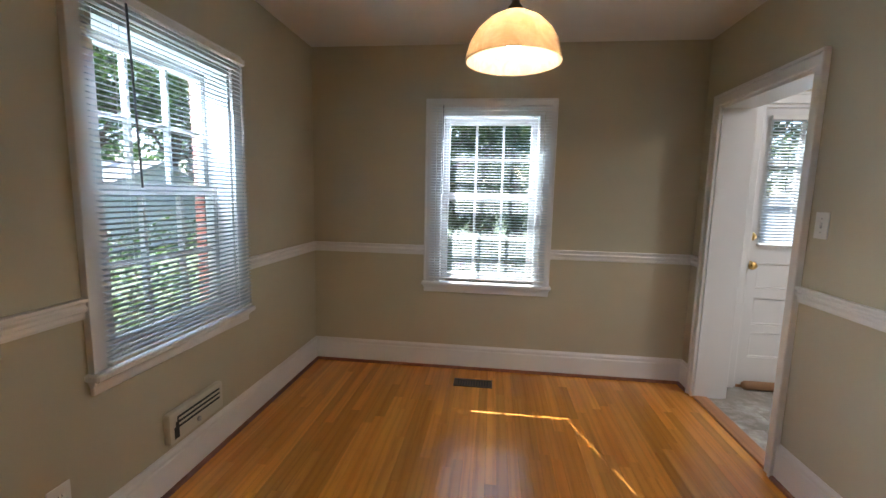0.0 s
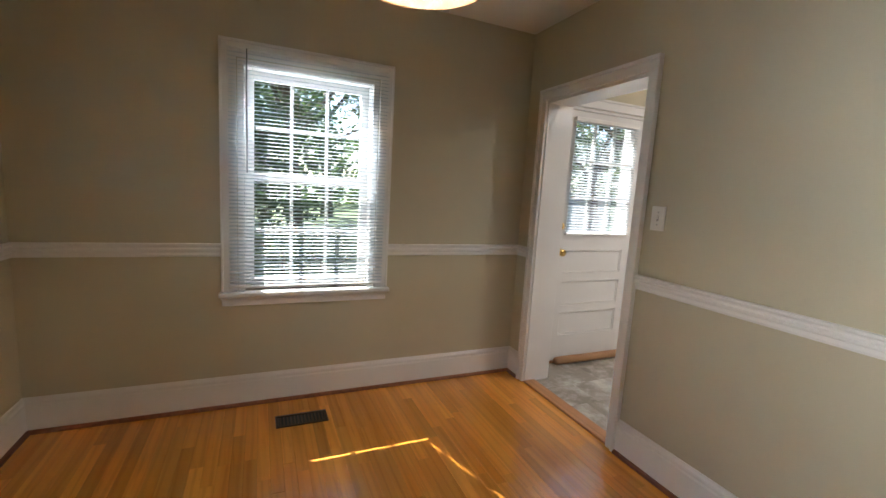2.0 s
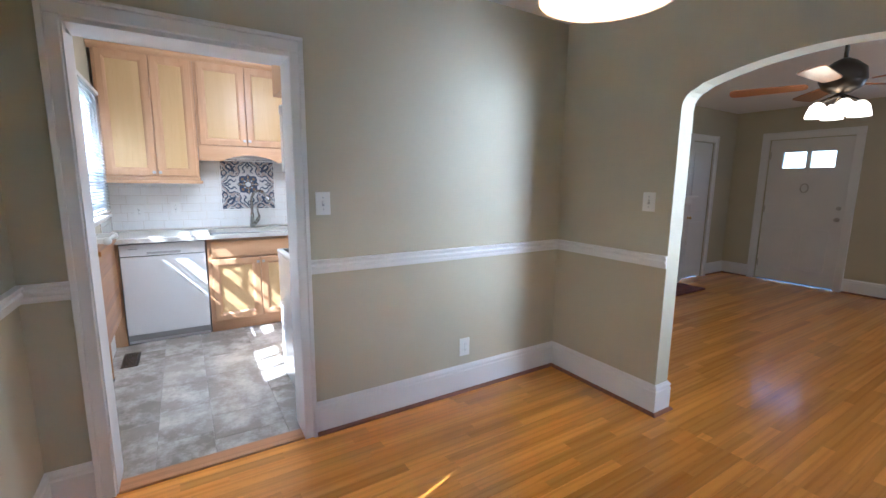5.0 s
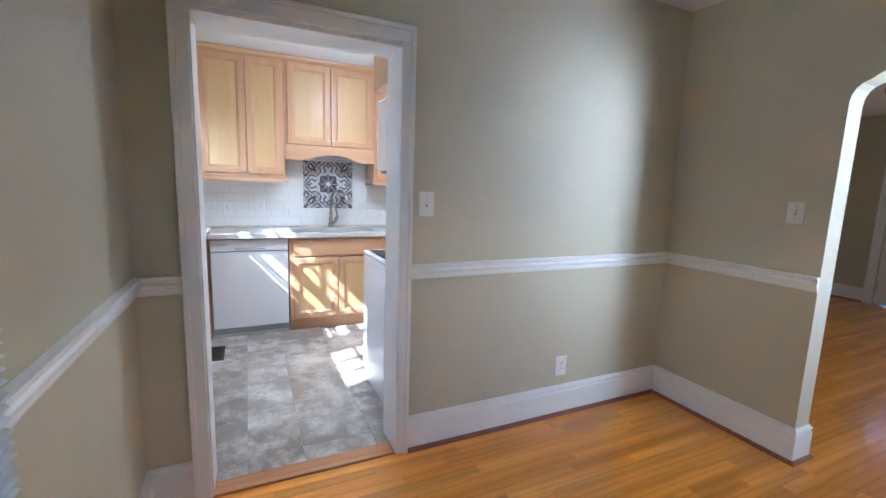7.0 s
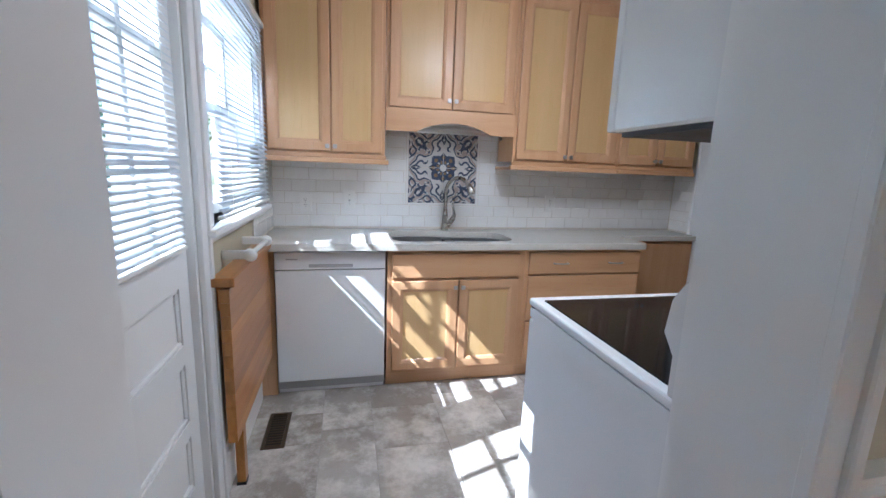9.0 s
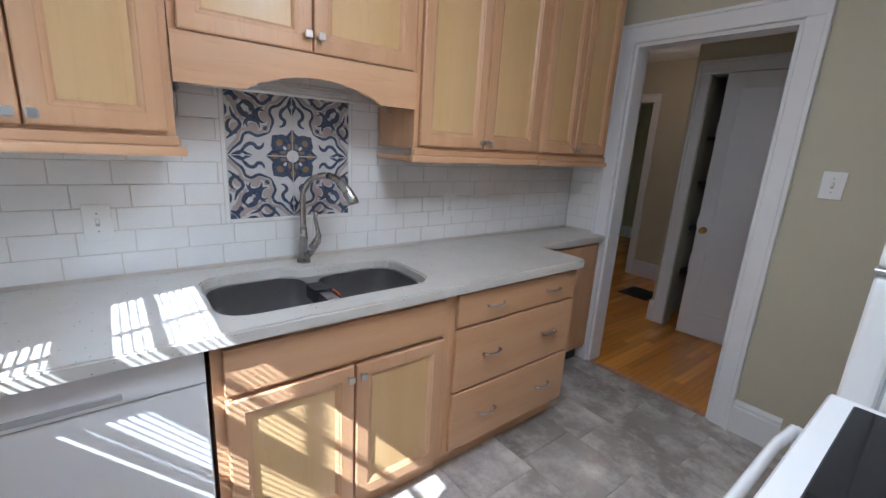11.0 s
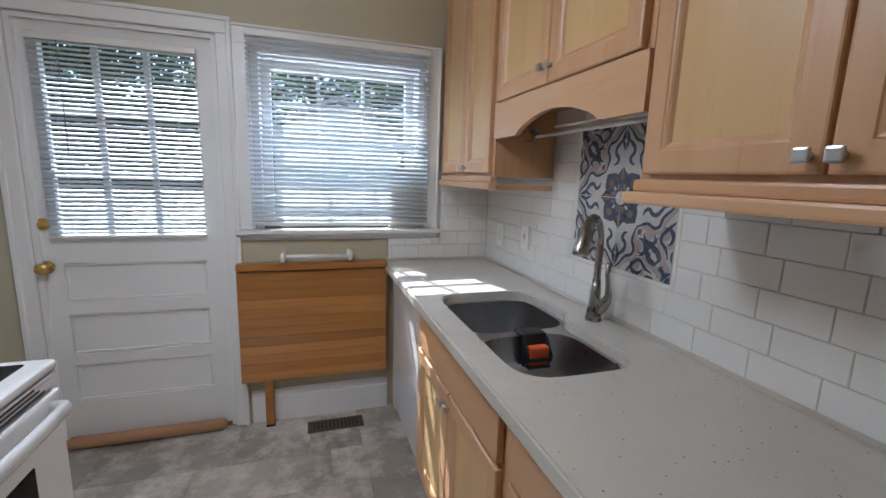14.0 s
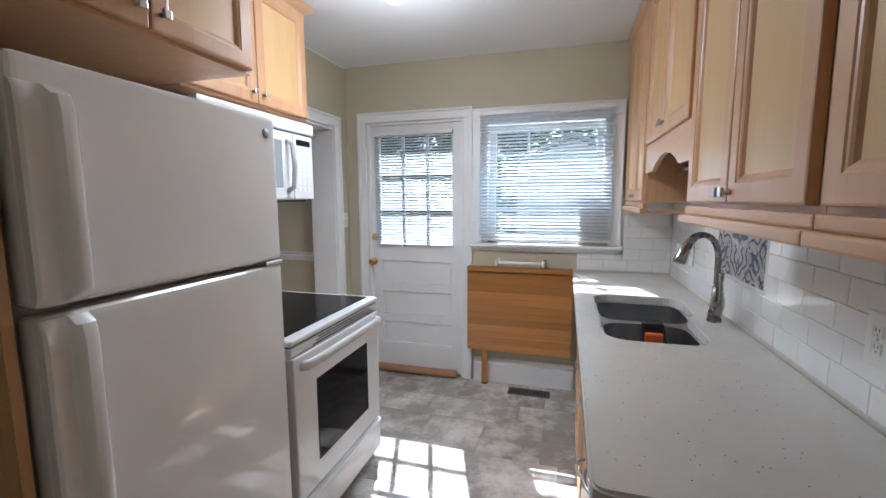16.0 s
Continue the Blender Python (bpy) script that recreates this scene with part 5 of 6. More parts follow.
TAN = [
    stroke([(0.06, 0.99), (0.17, 0.90), (0.25, 0.83), (0.36, 0.80), (0.40, 0.68), (0.35, 0.56), (0.385, 0.45), (0.42, 0.40)], 0.05, False),
    stroke([(0.52, 0.98), (0.60, 0.84), (0.72, 0.86), (0.90, 0.98)], 0.06, False), stroke([(0.52, 0.74), (0.62, 0.80), (0.78, 0.84), (0.96, 0.80)], 0.05, False),
    disc(0.40, 0.85, 0.085), disc(0.41, 0.61, 0.09), stroke([(0.50, 0.56), (0.58, 0.64), (0.66, 0.70)], 0.06),
    [[Vector(q) for q in ((0.36, 0.36), (0.47, 0.38), (0.47, 0.47))]],
]
OCHRE = [disc(0.205, 0.215, 0.05), disc(0.0, 0.29, 0.045, 12, 1.4), stroke([(0.045, 0.10), (0.06, 0.15), (0.05, 0.20)], 0.05)]
WHITE = [disc(0, 0, 0.10, 20), disc(0.0, 0.775, 0.032, 8), stroke([(0.10, 0.11), (0.145, 0.155)], 0.028)]
DARKRING = [disc(0, 0, 0.125, 20)]
deco = thing("decorative_tile_panel", "navy and taupe patterned tile panel of four glazed tiles", "tile panel")
for su, sv in ((1, 1), (-1, 1), (1, -1), (-1, -1)):
    y0, y1 = sorted((PYC, PYC + su * PH))
    z0, z1 = sorted((PZC, PZC + sv * PH))
    tile = part("tile", boxed(KE - 0.011, KE - 0.001, y0 + 0.0012, y1 - 0.0012, z0 + 0.0012, z1 - 0.0012, bevel=0.001), M_GLAZE, deco)
    for nm, shapes, mat, lift in (("taupe_scrollwork", TAN, M_TAN, 0.0004), ("navy_scrollwork", NAVY, M_NAVY, 0.0008), ("ochre_rosette", OCHRE, M_OCHRE, 0.0012), ("dark_ring", DARKRING, M_NAVY, 0.0014), ("white_boss", WHITE, M_GLAZE, 0.0016)):
        bm, seen = bmesh.new(), 0
        for polys in shapes:
            for swap in (False, True):
                seen += 1
                for poly in polys:
                    pts = []
                    for q in poly:
                        u, v = (q.y, q.x) if swap else (q.x, q.y)
                        u, v = min(max(u, 0.006), 0.994), min(max(v, 0.006), 0.994)
                        pts.append((KE - 0.011 - lift - 0.00002 * seen, PYC + su * u * PH, PZC + sv * v * PH))
                    f = bm.faces.new([bm.verts.new(p) for p in pts])
        bmesh.ops.dissolve_degenerate(bm, dist=1e-5, edges=bm.edges)
        bm.normal_update()
        for f in bm.faces:
            if f.normal.x > 0:
                f.normal_flip()
        part(nm, bm, mat, tile)
bm = bmesh.new()
for a, b, c, d in ((-1, 1, 1, 1.065), (-1, 1, -1.065, -1), (-1.065, -1, -1.065, 1.065), (1, 1.065, -1.065, 1.065)):
    box(bm, KE - 0.0115, KE - 0.001, PYC + a * PH + 0.001, PYC + b * PH - 0.001, PZC + c * PH + 0.001, PZC + d * PH - 0.001, bevel=0.002)
part("border", bm, M_TILE, deco, "thin white glazed border tiles")

# ---- living room: front door, fireplace, closet door, fan ----
fd = tagged(new("door_2"), "white front door with two small panes at the top", kind="structure")
bm = bmesh.new()
for p, q, lo, hi in ((1.335, 1.50, 0.01, 2.035), (2.08, 2.245, 0.01, 2.035), (1.765, 1.815, 1.64, 1.86), (1.50, 2.08, 1.86, 2.035), (1.50, 2.08, 0.01, 1.64)):
    box(bm, p, q, LS - 0.06, LS - 0.015, lo, hi)
part("slab", bm, M_DOOR, fd)
for a in (1.50, 1.815):
    g = part("pane", boxed(a, a + 0.265, LS - 0.04, LS - 0.036, 1.64, 1.86), M_GLASS, fd)
    g.visible_shadow = False
for p, q, lo, hi in ((1.46, 1.75, 0.20, 0.80), (1.83, 2.12, 0.20, 0.80)):
    part("panel", boxed(p, q, LS - 0.016, LS - 0.006, lo, hi, bevel=0.006), M_DOOR, fd)
part("knob", lathe(bmesh.new(), [(0.028, 0), (0.012, 0.01), (0.011, 0.03), (0.027, 0.042), (0.0, 0.065)], (1.395, LS - 0.015, 0.95), "y", 16), M_NICKEL, fd)
part("deadbolt", lathe(bmesh.new(), [(0.028, 0), (0.026, 0.012), (0.0, 0.016)], (1.395, LS - 0.015, 1.10), "y", 16), M_NICKEL, fd)
part("knocker", tube(bmesh.new(), [(1.79 + 0.045 * math.cos(math.radians(a)), LS - 0.008, 1.36 + 0.06 * math.sin(math.radians(a))) for a in range(0, 361, 30)], 0.008, 8), M_NICKEL, fd, "small metal door knocker")
for z in (0.25, 1.05, 1.82):
    part("hinge", boxed(2.225, 2.243, LS - 0.016, LS - 0.008, z - 0.05, z + 0.05, bevel=0.002), M_NICKEL, fd)
casing("trim_front_door", "x", LS, 1, 1.33, 2.25, 0, 2.04, 0.085)
cd = tagged(new("door_3"), "white panelled closet door beside the fireplace", kind="structure")
part("slab", boxed(LE + 0.008, LE + 0.045, -3.977, -3.423, 0.01, 1.995), M_DOOR, cd)
for lo, hi in ((0.20, 0.85), (1.0, 1.85)):
    part("panel", boxed(LE + 0.002, LE + 0.010, -3.89, -3.51, lo, hi, bevel=0.003), M_DOOR, cd)
part("knob", lathe(bmesh.new(), [(0.026, 0), (0.011, -0.01), (0.011, -0.03), (0.026, -0.042), (0.0, -0.06)], (LE + 0.008, -3.48, 0.92), "x", 16), M_BRASS, cd)
casing("trim_closet_living", "y", LE, -1, -3.98, -3.42, 0, 2.0, 0.08)
fp = thing("fireplace", "white painted mantel round a dark brick firebox", "fireplace")
for a, b in ((-3.24, -3.02), (-1.93, -1.71)):
    part("pilaster", boxed(LE - 0.09, LE - 0.001, a, b, 0, 1.12, bevel=0.005), M_TRIM, fp)
part("frieze", boxed(LE - 0.09, LE - 0.001, -3.02, -1.93, 0.91, 1.12, bevel=0.004), M_TRIM, fp)
part("bed_mould", boxed(LE - 0.14, LE - 0.001, -3.27, -1.68, 1.12, 1.20, bevel=0.015, seg=2), M_TRIM, fp)
part("mantel_shelf", boxed(LE - 0.20, LE - 0.001, -3.32, -1.63, 1.20, 1.24, bevel=0.006), M_TRIM, fp)
M_BRICK = paint("dark_red_brick", (0.20, 0.055, 0.035), 0.8, 0.25, 90, 0.5, patch=9)
bm = bmesh.new()
for a, b, c, d in ((-3.02, -2.88, 0, 0.91), (-2.07, -1.93, 0, 0.91), (-2.88, -2.07, 0.77, 0.91)):
    box(bm, LE - 0.06, LE - 0.002, a, b, c, d)
part("brick_surround", bm, M_BRICK, fp)
part("firebox", boxed(LE - 0.012, LE - 0.003, -2.88, -2.07, 0, 0.77), M_DARK, fp, "flat black sheet as the firebox")
part("hearth", boxed(LE - 0.50, LE - 0.062, -3.15, -1.80, 0.0, 0.02, bevel=0.003), M_BRICK, fp)

fan = thing("ceiling_fan", "bronze ceiling fan with wooden blades and lit glass shades", "fan")
FCX, FCY = 0.50, -1.02
part("canopy", lathe(bmesh.new(), [(0.0, 2.40), (0.03, 2.405), (0.065, 2.44), (0.07, H)], (FCX, FCY, 0)), M_BRONZE, fan)
part("downrod", tube(bmesh.new(), [(FCX, FCY, 2.2), (FCX, FCY, 2.42)], 0.012, 10), M_BRONZE, fan)
part("motor", lathe(bmesh.new(), [(0.0, 2.0), (0.05, 2.0), (0.10, 2.03), (0.125, 2.08), (0.115, 2.15), (0.06, 2.20), (0.02, 2.22), (0, 2.22)], (FCX, FCY, 0)), M_BRONZE, fan)
M_BLADE = wood("fan_blade_wood", (0.12, 0.04, 0.015), (0.24, 0.09, 0.03), (0.32, 0.13, 0.05), "x", 0.35)
blade = extruded(bmesh.new(), smooth_loop([(0.17, -0.05), (0.62, -0.07), (0.62, 0.07), (0.17, 0.05)], 0.05), "z", -0.004, 0.004)
blade_me = mesh_of("blade", blade, M_BLADE)
for k in range(5):
    b = new("blade", blade_me)
    b.parent = fan
    b.matrix_basis = pose(FCX, FCY, 2.06, 0, 0, 72 * k + 20) @ pose(0, 0, 0, 10, 0, 0)
M_SHADE2 = glowing("lit_frosted_shade", (1.0, 0.80, 0.52), 0.45)
for k in range(4):
    a = math.radians(90 * k + 30)
    x, y = FCX + 0.11 * math.cos(a), FCY + 0.11 * math.sin(a)
    arm = part("light_arm", tube(bmesh.new(), [(FCX, FCY, 1.99), (FCX + 0.06 * math.cos(a), FCY + 0.06 * math.sin(a), 1.965), (x, y, 1.94)], 0.012, 8), M_BRONZE, fan)
    part("glass_shade", lathe(bmesh.new(), [(0.02, 1.945), (0.045, 1.92), (0.058, 1.875), (0.062, 1.845), (0.0, 1.86)], (x, y, 0), sides=18), M_SHADE2, arm, "lit frosted glass shade")

# ---- hall: closet with its half-open door, shelf goods, grate ----
hd = tagged(new("door_4"), "white two-panel closet door standing slightly open", kind="structure")
bm = bmesh.new()
for p, q, lo, hi in ((0, 0.10, 0, 2.05), (0.50, 0.60, 0, 2.05), (0.10, 0.50, 0, 0.2), (0.10, 0.50, 0.72, 0.84), (0.10, 0.50, 1.94, 2.05)):
    box(bm, p, q, 0, 0.035, lo, hi)
slab = part("slab", bm, M_DOOR, hd)
for lo, hi in ((0.2, 0.72), (0.84, 1.94)):
    part("panel", boxed(0.095, 0.505, 0.010, 0.026, lo, hi), M_DOOR, hd)
part("knob", lathe(bmesh.new(), [(0.026, 0.035), (0.011, 0.045), (0.011, 0.065), (0.026, 0.075), (0.024, 0.09), (0.0, 0.098)], (0.55, 0, 0.88), "y", 16), M_BRASS, hd, "small brass door knob")
hd.matrix_basis = pose(3.172, -1.0, 0.012, 0, 0, 6)
shelf_rng = random.Random(9)
goods = [paint("bottle_%s" % c, v, 0.4, 0.1) for c, v in (("white", (0.7, 0.7, 0.7)), ("green", (0.08, 0.3, 0.12)), ("grey", (0.3, 0.3, 0.34)), ("rust", (0.35, 0.14, 0.07)))]
closet = thing("closet_shelf", "closet shelves coloured black as shade, with small household bottles", "shelf")
for z in (0.45, 0.85, 1.25, 1.62):
    # boards coloured near black in place of the closet's shade
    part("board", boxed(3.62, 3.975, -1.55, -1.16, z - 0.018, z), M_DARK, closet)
for z in (0.45, 0.85, 1.25, 1.62):
    for k in range(3):
        h = shelf_rng.uniform(0.10, 0.22)
        bt = part("bottle", lathe(bmesh.new(), [(0.0, 0.0), (0.03, 0.0), (0.032, 0.02), (0.032, h * 0.7), (0.014, h * 0.86), (0.014, h), (0, h)], (3.72 + 0.08 * k, -1.21 - 0.04 * k, z), sides=12), goods[shelf_rng.randrange(4)])
        tagged(bt, "small plastic bottle standing on a closet shelf", "bottle", "bottles in the closet")
grate = thing("floor_grate", "dark metal return air grate in the hall floor", "vent")
part("frame", boxed(4.28, 4.60, -1.78, -1.42, 0.0005, 0.006, bevel=0.002), M_DARK, grate)
for k in range(9):
    part("louvre", boxed(4.30, 4.58, -1.765 + 0.039 * k, -1.75 + 0.039 * k, 0.006, 0.009), M_BRONZE, grate)
structure("floor_transition_hall", boxed(D2[0] + 0.02, D2[1] - 0.02, KS - 0.04, KS + 0.005, -0.01, 0.008, bevel=0.003), M_THRESH, "oak strip at the hall floor")

# ceiling spot over the kitchen
spot = thing("ceiling_spotlight", "small brushed nickel ceiling spotlight, switched on", "lamp")
part("canopy", lathe(bmesh.new(), [(0.0, H - 0.02), (0.05, H - 0.018), (0.06, H + 0.011)], (2.74, 2.04, 0)), M_NICKEL, spot)
part("arm", tube(bmesh.new(), [(2.74, 2.04, H - 0.015), (2.74, 2.04, H - 0.07)], 0.008, 8), M_NICKEL, spot)
part("head", lathe(bmesh.new(), [(0.0, H - 0.06), (0.03, H - 0.065), (0.042, H - 0.10), (0.045, H - 0.14), (0.040, H - 0.138), (0.0, H - 0.11)], (2.74, 2.04, 0)), M_NICKEL, spot)

# ---- outdoors ----
M_GRASS = stone("lawn", (0.05, 0.085, 0.022), (0.075, 0.115, 0.03), (0.065, 0.08, 0.035), 0.9, 0.8, bump=0.6)
M_BARK = paint("bark", (0.10, 0.075, 0.055), 0.9, 0.3, 40, 0.9, patch=5)
M_LEAF = thin_sheet("leaf", (0.055, 0.095, 0.03), (0.09, 0.15, 0.035), 0.4, 0.5)
M_LEAF2 = thin_sheet("dark_leaf", (0.042, 0.08, 0.03), (0.07, 0.12, 0.03), 0.4, 0.5)
M_SIDING = paint("white_siding", (0.62, 0.62, 0.61), 0.6, 0.05, 60, 0.1)
M_ROOF = paint("grey_shingle", (0.36, 0.36, 0.36), 0.9, 0.2, 60, 0.7, patch=6)
M_REDBRICK = paint("red_brick", (0.36, 0.12, 0.075), 0.85, 0.25, 90, 0.5, patch=9)
G = -0.55
bm = bmesh.new()
bmesh.ops.create_grid(bm, x_segments=8, y_segments=8, size=420)
bmesh.ops.translate(bm, vec=(0, 0, G), verts=bm.verts)
structure("ground", bm, M_GRASS, "green lawn round the house")
structure("house_footing", boxed(LW - TH, 6.4, LS - TH, YN + TH, G - 0.1, -0.25), M_REDBRICK, "red brick footing of the house")
structure("roof", boxed(LW - TH - 0.4, 6.8, LS - TH - 0.4, YN + TH + 0.35, 2.72, 2.85), M_SIDING, "roof slab with white soffit over the house")


def leaves(bm, centre, radius, count, size, rng, squash=0.8):
    for _ in range(count):
        d = Vector((rng.gauss(0, 1), rng.gauss(0, 1), rng.gauss(0, 1))).normalized()
        p = Vector(centre) + Vector((d.x, d.y, d.z * squash)) * radius * rng.uniform(0.45, 1.0) ** 0.5
        n = Vector((rng.gauss(0, 1), rng.gauss(0, 1), rng.gauss(0.6, 1))).normalized()
        u = n.orthogonal().normalized()
        v = n.cross(u)
        s = size * rng.uniform(0.6, 1.3)
        q = [p - u * s, p + v * s * 0.5 + n * s * 0.15, p + u * s, p - v * s * 0.5 + n * s * 0.15]
        bm.faces.new([bm.verts.new(c) for c in q])


def tree(x, y, height, spread, seed, label, mat=M_LEAF, size=0.13):
    rng = random.Random(seed)
    t = thing("tree", label, "tree", "trees round the house", (x, y, G))
    r = height * 0.022
    lean = [(rng.uniform(-0.15, 0.15) * k, rng.uniform(-0.15, 0.15) * k, height * 0.16 * k) for k in range(5)]
    bm = tube(bmesh.new(), lean, [r * 1.5, r * 1.1, r, r * 0.8, r * 0.5], 9)
    tips = []
    for k in range(9):
        s = Vector(lean[2 + k % 3])
        a = 2 * math.pi * k / 9 + rng.uniform(-0.3, 0.3)
        e = s + Vector((math.cos(a) * spread * rng.uniform(0.5, 0.85), math.sin(a) * spread * rng.uniform(0.5, 0.85), height * rng.uniform(0.08, 0.35)))
        tube(bm, [s, (s + e) / 2 + Vector((0, 0, 0.2)), e], [r * 0.5, r * 0.35, r * 0.15], 6)
        tips.append(e)
    part("trunk", bm, M_BARK, t)
    bm = bmesh.new()
    for e in tips + [Vector(lean[-1]) + Vector((0, 0, height * 0.15)), Vector(lean[-1])]:
        leaves(bm, e, spread * rng.uniform(0.36, 0.55), 520, size, rng)
    part("crown", bm, mat, t)
    return t


for i, (x, y, h, s) in enumerate(((-19.5, 8.5, 9.5, 3.2), (-20, 15.5, 11, 3.8), (-16.5, 21.0, 9.5, 3.4), (-3.2, 15.5, 9.0, 3.3), (1.2, 20.0, 11.5, 4.0), (6.5, 17.0, 9.0, 3.2), (10.5, 12.0, 8.0, 3.0), (-17, 13, 11, 4.0), (3.5, 27, 12, 4.5), (-18.5, 24.5, 11, 4.2), (-23, 19, 13, 4.8), (-0.8, 23.0, 11, 4.0), (-1.6, 14.2, 8.5, 3.2), (7.6, 15.8, 9.0, 3.4), (-14.5, 6.0, 9.0, 3.4), (-18.5, 17.8, 11, 4.2))):
    tree(x, y, h, s, 20 + i, "leafy green broad-leaved tree on the lawn", M_LEAF if i % 2 else M_LEAF2)


def hedge(x0, x1, y0, y1, h, seed, label, step=0.55, count=420, size=0.045):
    rng = random.Random(seed)
    t = thing("hedge", label, "hedge")
    bm, stems = bmesh.new(), bmesh.new()
    n = max(3, int(max(x1 - x0, y1 - y0) / step))
    for k in range(n):
        u = (k + 0.5) / n
        c = (x0 + (x1 - x0) * (u if x1 - x0 > y1 - y0 else 0.5), y0 + (y1 - y0) * (u if y1 - y0 >= x1 - x0 else 0.5))
        leaves(bm, (c[0], c[1], G + h * 0.55), 0.6 * h * rng.uniform(0.85, 1.1), count, size, rng, 0.85)
        tube(stems, [(c[0], c[1], G), (c[0], c[1], G + h * 0.6)], 0.03, 5)
    part("leaves", bm, M_LEAF2, t)
    part("stems", stems, M_BARK, t)


hedge(-4.2, -3.2, 1.2, 5.2, 1.5, 3, "dense clipped green hedge outside the side window")
hedge(-1.5, 1.2, 8.2, 9.2, 1.1, 5, "low green hedge behind the house")

hedge(-9.0, 0.8, 16.6, 18.6, 4.6, 7, "tall shady shrubs along the back of the garden", 1.3, 1500, 0.16)
hedge(-13.0, -12.0, 2.0, 9.6, 3.0, 8, "tall green shrubs beside the garage", 1.1, 1200, 0.12)

garage = thing("garage", "white sided garage with a pale gabled roof", "garage", at=(0, 0, 0))
gx, gy0, gy1, gz = -11.0, 10.7, 15.3, 1.30
part("wall", boxed(gx - 6, gx, gy0, gy1, G, gz), M_SIDING, garage)
for k in range(12):
    part("clapboard", boxed(gx + 0.001, gx + 0.025, gy0, gy1, G + 0.17 * k + 0.01, G + 0.17 * k + 0.165), M_SIDING, garage)
mid = (gy0 + gy1) / 2
part("gable", extruded(bmesh.new(), [(gy0, gz), (gy1, gz), (mid, gz + 0.85)], "x", gx - 0.15, gx), M_SIDING, garage)
for a, b in ((gy0 - 0.3, mid), (gy1 + 0.3, mid)):
    part("roof_slope", extruded(bmesh.new(), [(a, gz - 0.1), (b, gz + 0.88), (b, gz + 0.98), (a, gz)], "x", gx - 6.2, gx + 0.3), M_ROOF, garage)

# brick return of the outer wall beside the side window
jamb = thing("brick_jamb", "red brick return of the outer wall beside the window", "brickwork")
M_MORTAR = paint("mortar", (0.45, 0.40, 0.35), 0.9, 0.15, 200, 0.4)
part("mortar_bed", boxed(-1.503, -1.448, 2.254, 2.262, 0.70, 2.0), M_MORTAR, jamb)
brick_end = mesh_of("brick", boxed(-0.0285, 0.0285, -0.004, 0.004, -0.029, 0.029, bevel=0.002), M_REDBRICK)
for k in range(19):
    b = new("brick", brick_end)
    b.parent = jamb
    b.matrix_basis = pose(-1.4765, 2.2535, 0.735 + 0.068 * k)

# porch and its rail behind the house
deck = thing("porch_deck", "grey wooden porch deck with a rail behind the back door", "deck")
M_DECK = wood("weathered_deck", (0.14, 0.13, 0.12), (0.26, 0.25, 0.23), (0.34, 0.33, 0.31), "x", 0.8)
for k in range(12):
    part("plank", boxed(1.2, 4.6, YN + TH + 0.06 + 0.14 * k, YN + TH + 0.19 + 0.14 * k, -0.16, -0.12), M_DECK, deck)
part("rail", boxed(1.2, 2.9, 5.20, 5.26, 0.78, 0.83), M_DECK, deck)
for k in range(12):
    part("baluster", boxed(1.25 + 0.145 * k, 1.29 + 0.145 * k, 5.21, 5.25, -0.12, 0.78), M_DECK, deck)
for x in (1.2, 2.05, 2.86):
    part("post", boxed(x, x + 0.09, 5.18, 5.27, G, 0.95), M_DECK, deck)
nb = thing("garden_shed", "white sided garden shed with a low gable", "shed")
part("wall", boxed(2.7, 4.5, 7.6, 11.5, G, 2.0), M_SIDING, nb)
for k in range(15):
    part("clapboard", boxed(2.7, 4.5, 7.575, 7.599, G + 0.168 * k + 0.01, G + 0.168 * k + 0.162), M_SIDING, nb)
part("gable", extruded(bmesh.new(), [(2.7, 2.0), (4.5, 2.0), (3.6, 2.42)], "y", 7.6, 7.75), M_SIDING, nb)
for a, b in ((2.5, 3.6), (4.7, 3.6)):
    part("roof_slope", extruded(bmesh.new(), [(a, 1.93), (b, 2.45), (b, 2.51), (a, 1.99)], "y", 7.45, 11.6), M_ROOF, nb)
fence = thing("garden_fence", "white painted board fence behind the house", "fence")
fence_board = mesh_of("board", boxed(-0.072, 0.072, -0.011, 0.011, 0.0, 2.05, bevel=0.004), M_SIDING)
for k in range(50):
    b = new("board", fence_board)
    b.parent = fence
    b.matrix_basis = pose(4.05 + 0.15 * k, 12.4, G)
for z in (0.2, 1.15):
    part("rail", boxed(3.95, 11.5, 12.412, 12.45, z, z + 0.09), M_SIDING, fence)
far = bmesh.new()
frng = random.Random(77)
for k in range(46):
    a = math.radians(-30 + 240 * k / 45)
    d = frng.uniform(38, 50)
    leaves(far, (d * math.cos(a), d * math.sin(a), frng.uniform(1, 4)), frng.uniform(4, 6), 420, 0.45, frng)
tagged(part("far_woods", far, M_LEAF2), "far belt of green woods behind the lawns", "woods", kind="stuff")

# ---- pieces: wall tiles, floor tiles, floor boards ----
splash = structure("splashback_grout", boxed(KE - 0.0085, KE - 0.0005, 0.222, YN, 0.905, 1.70), M_GROUT, "grout bed of the splashback")
tile_cache = {}


def tile_mesh(w, h, t, material, tag, bevel=0.0016):
    key = (round(w, 3), round(h, 3), tag)
    if key not in tile_cache:
        tile_cache[key] = mesh_of(tag, boxed(-w / 2, w / 2, -t, 0, -h / 2, h / 2, bevel=bevel), material)
    return tile_cache[key]


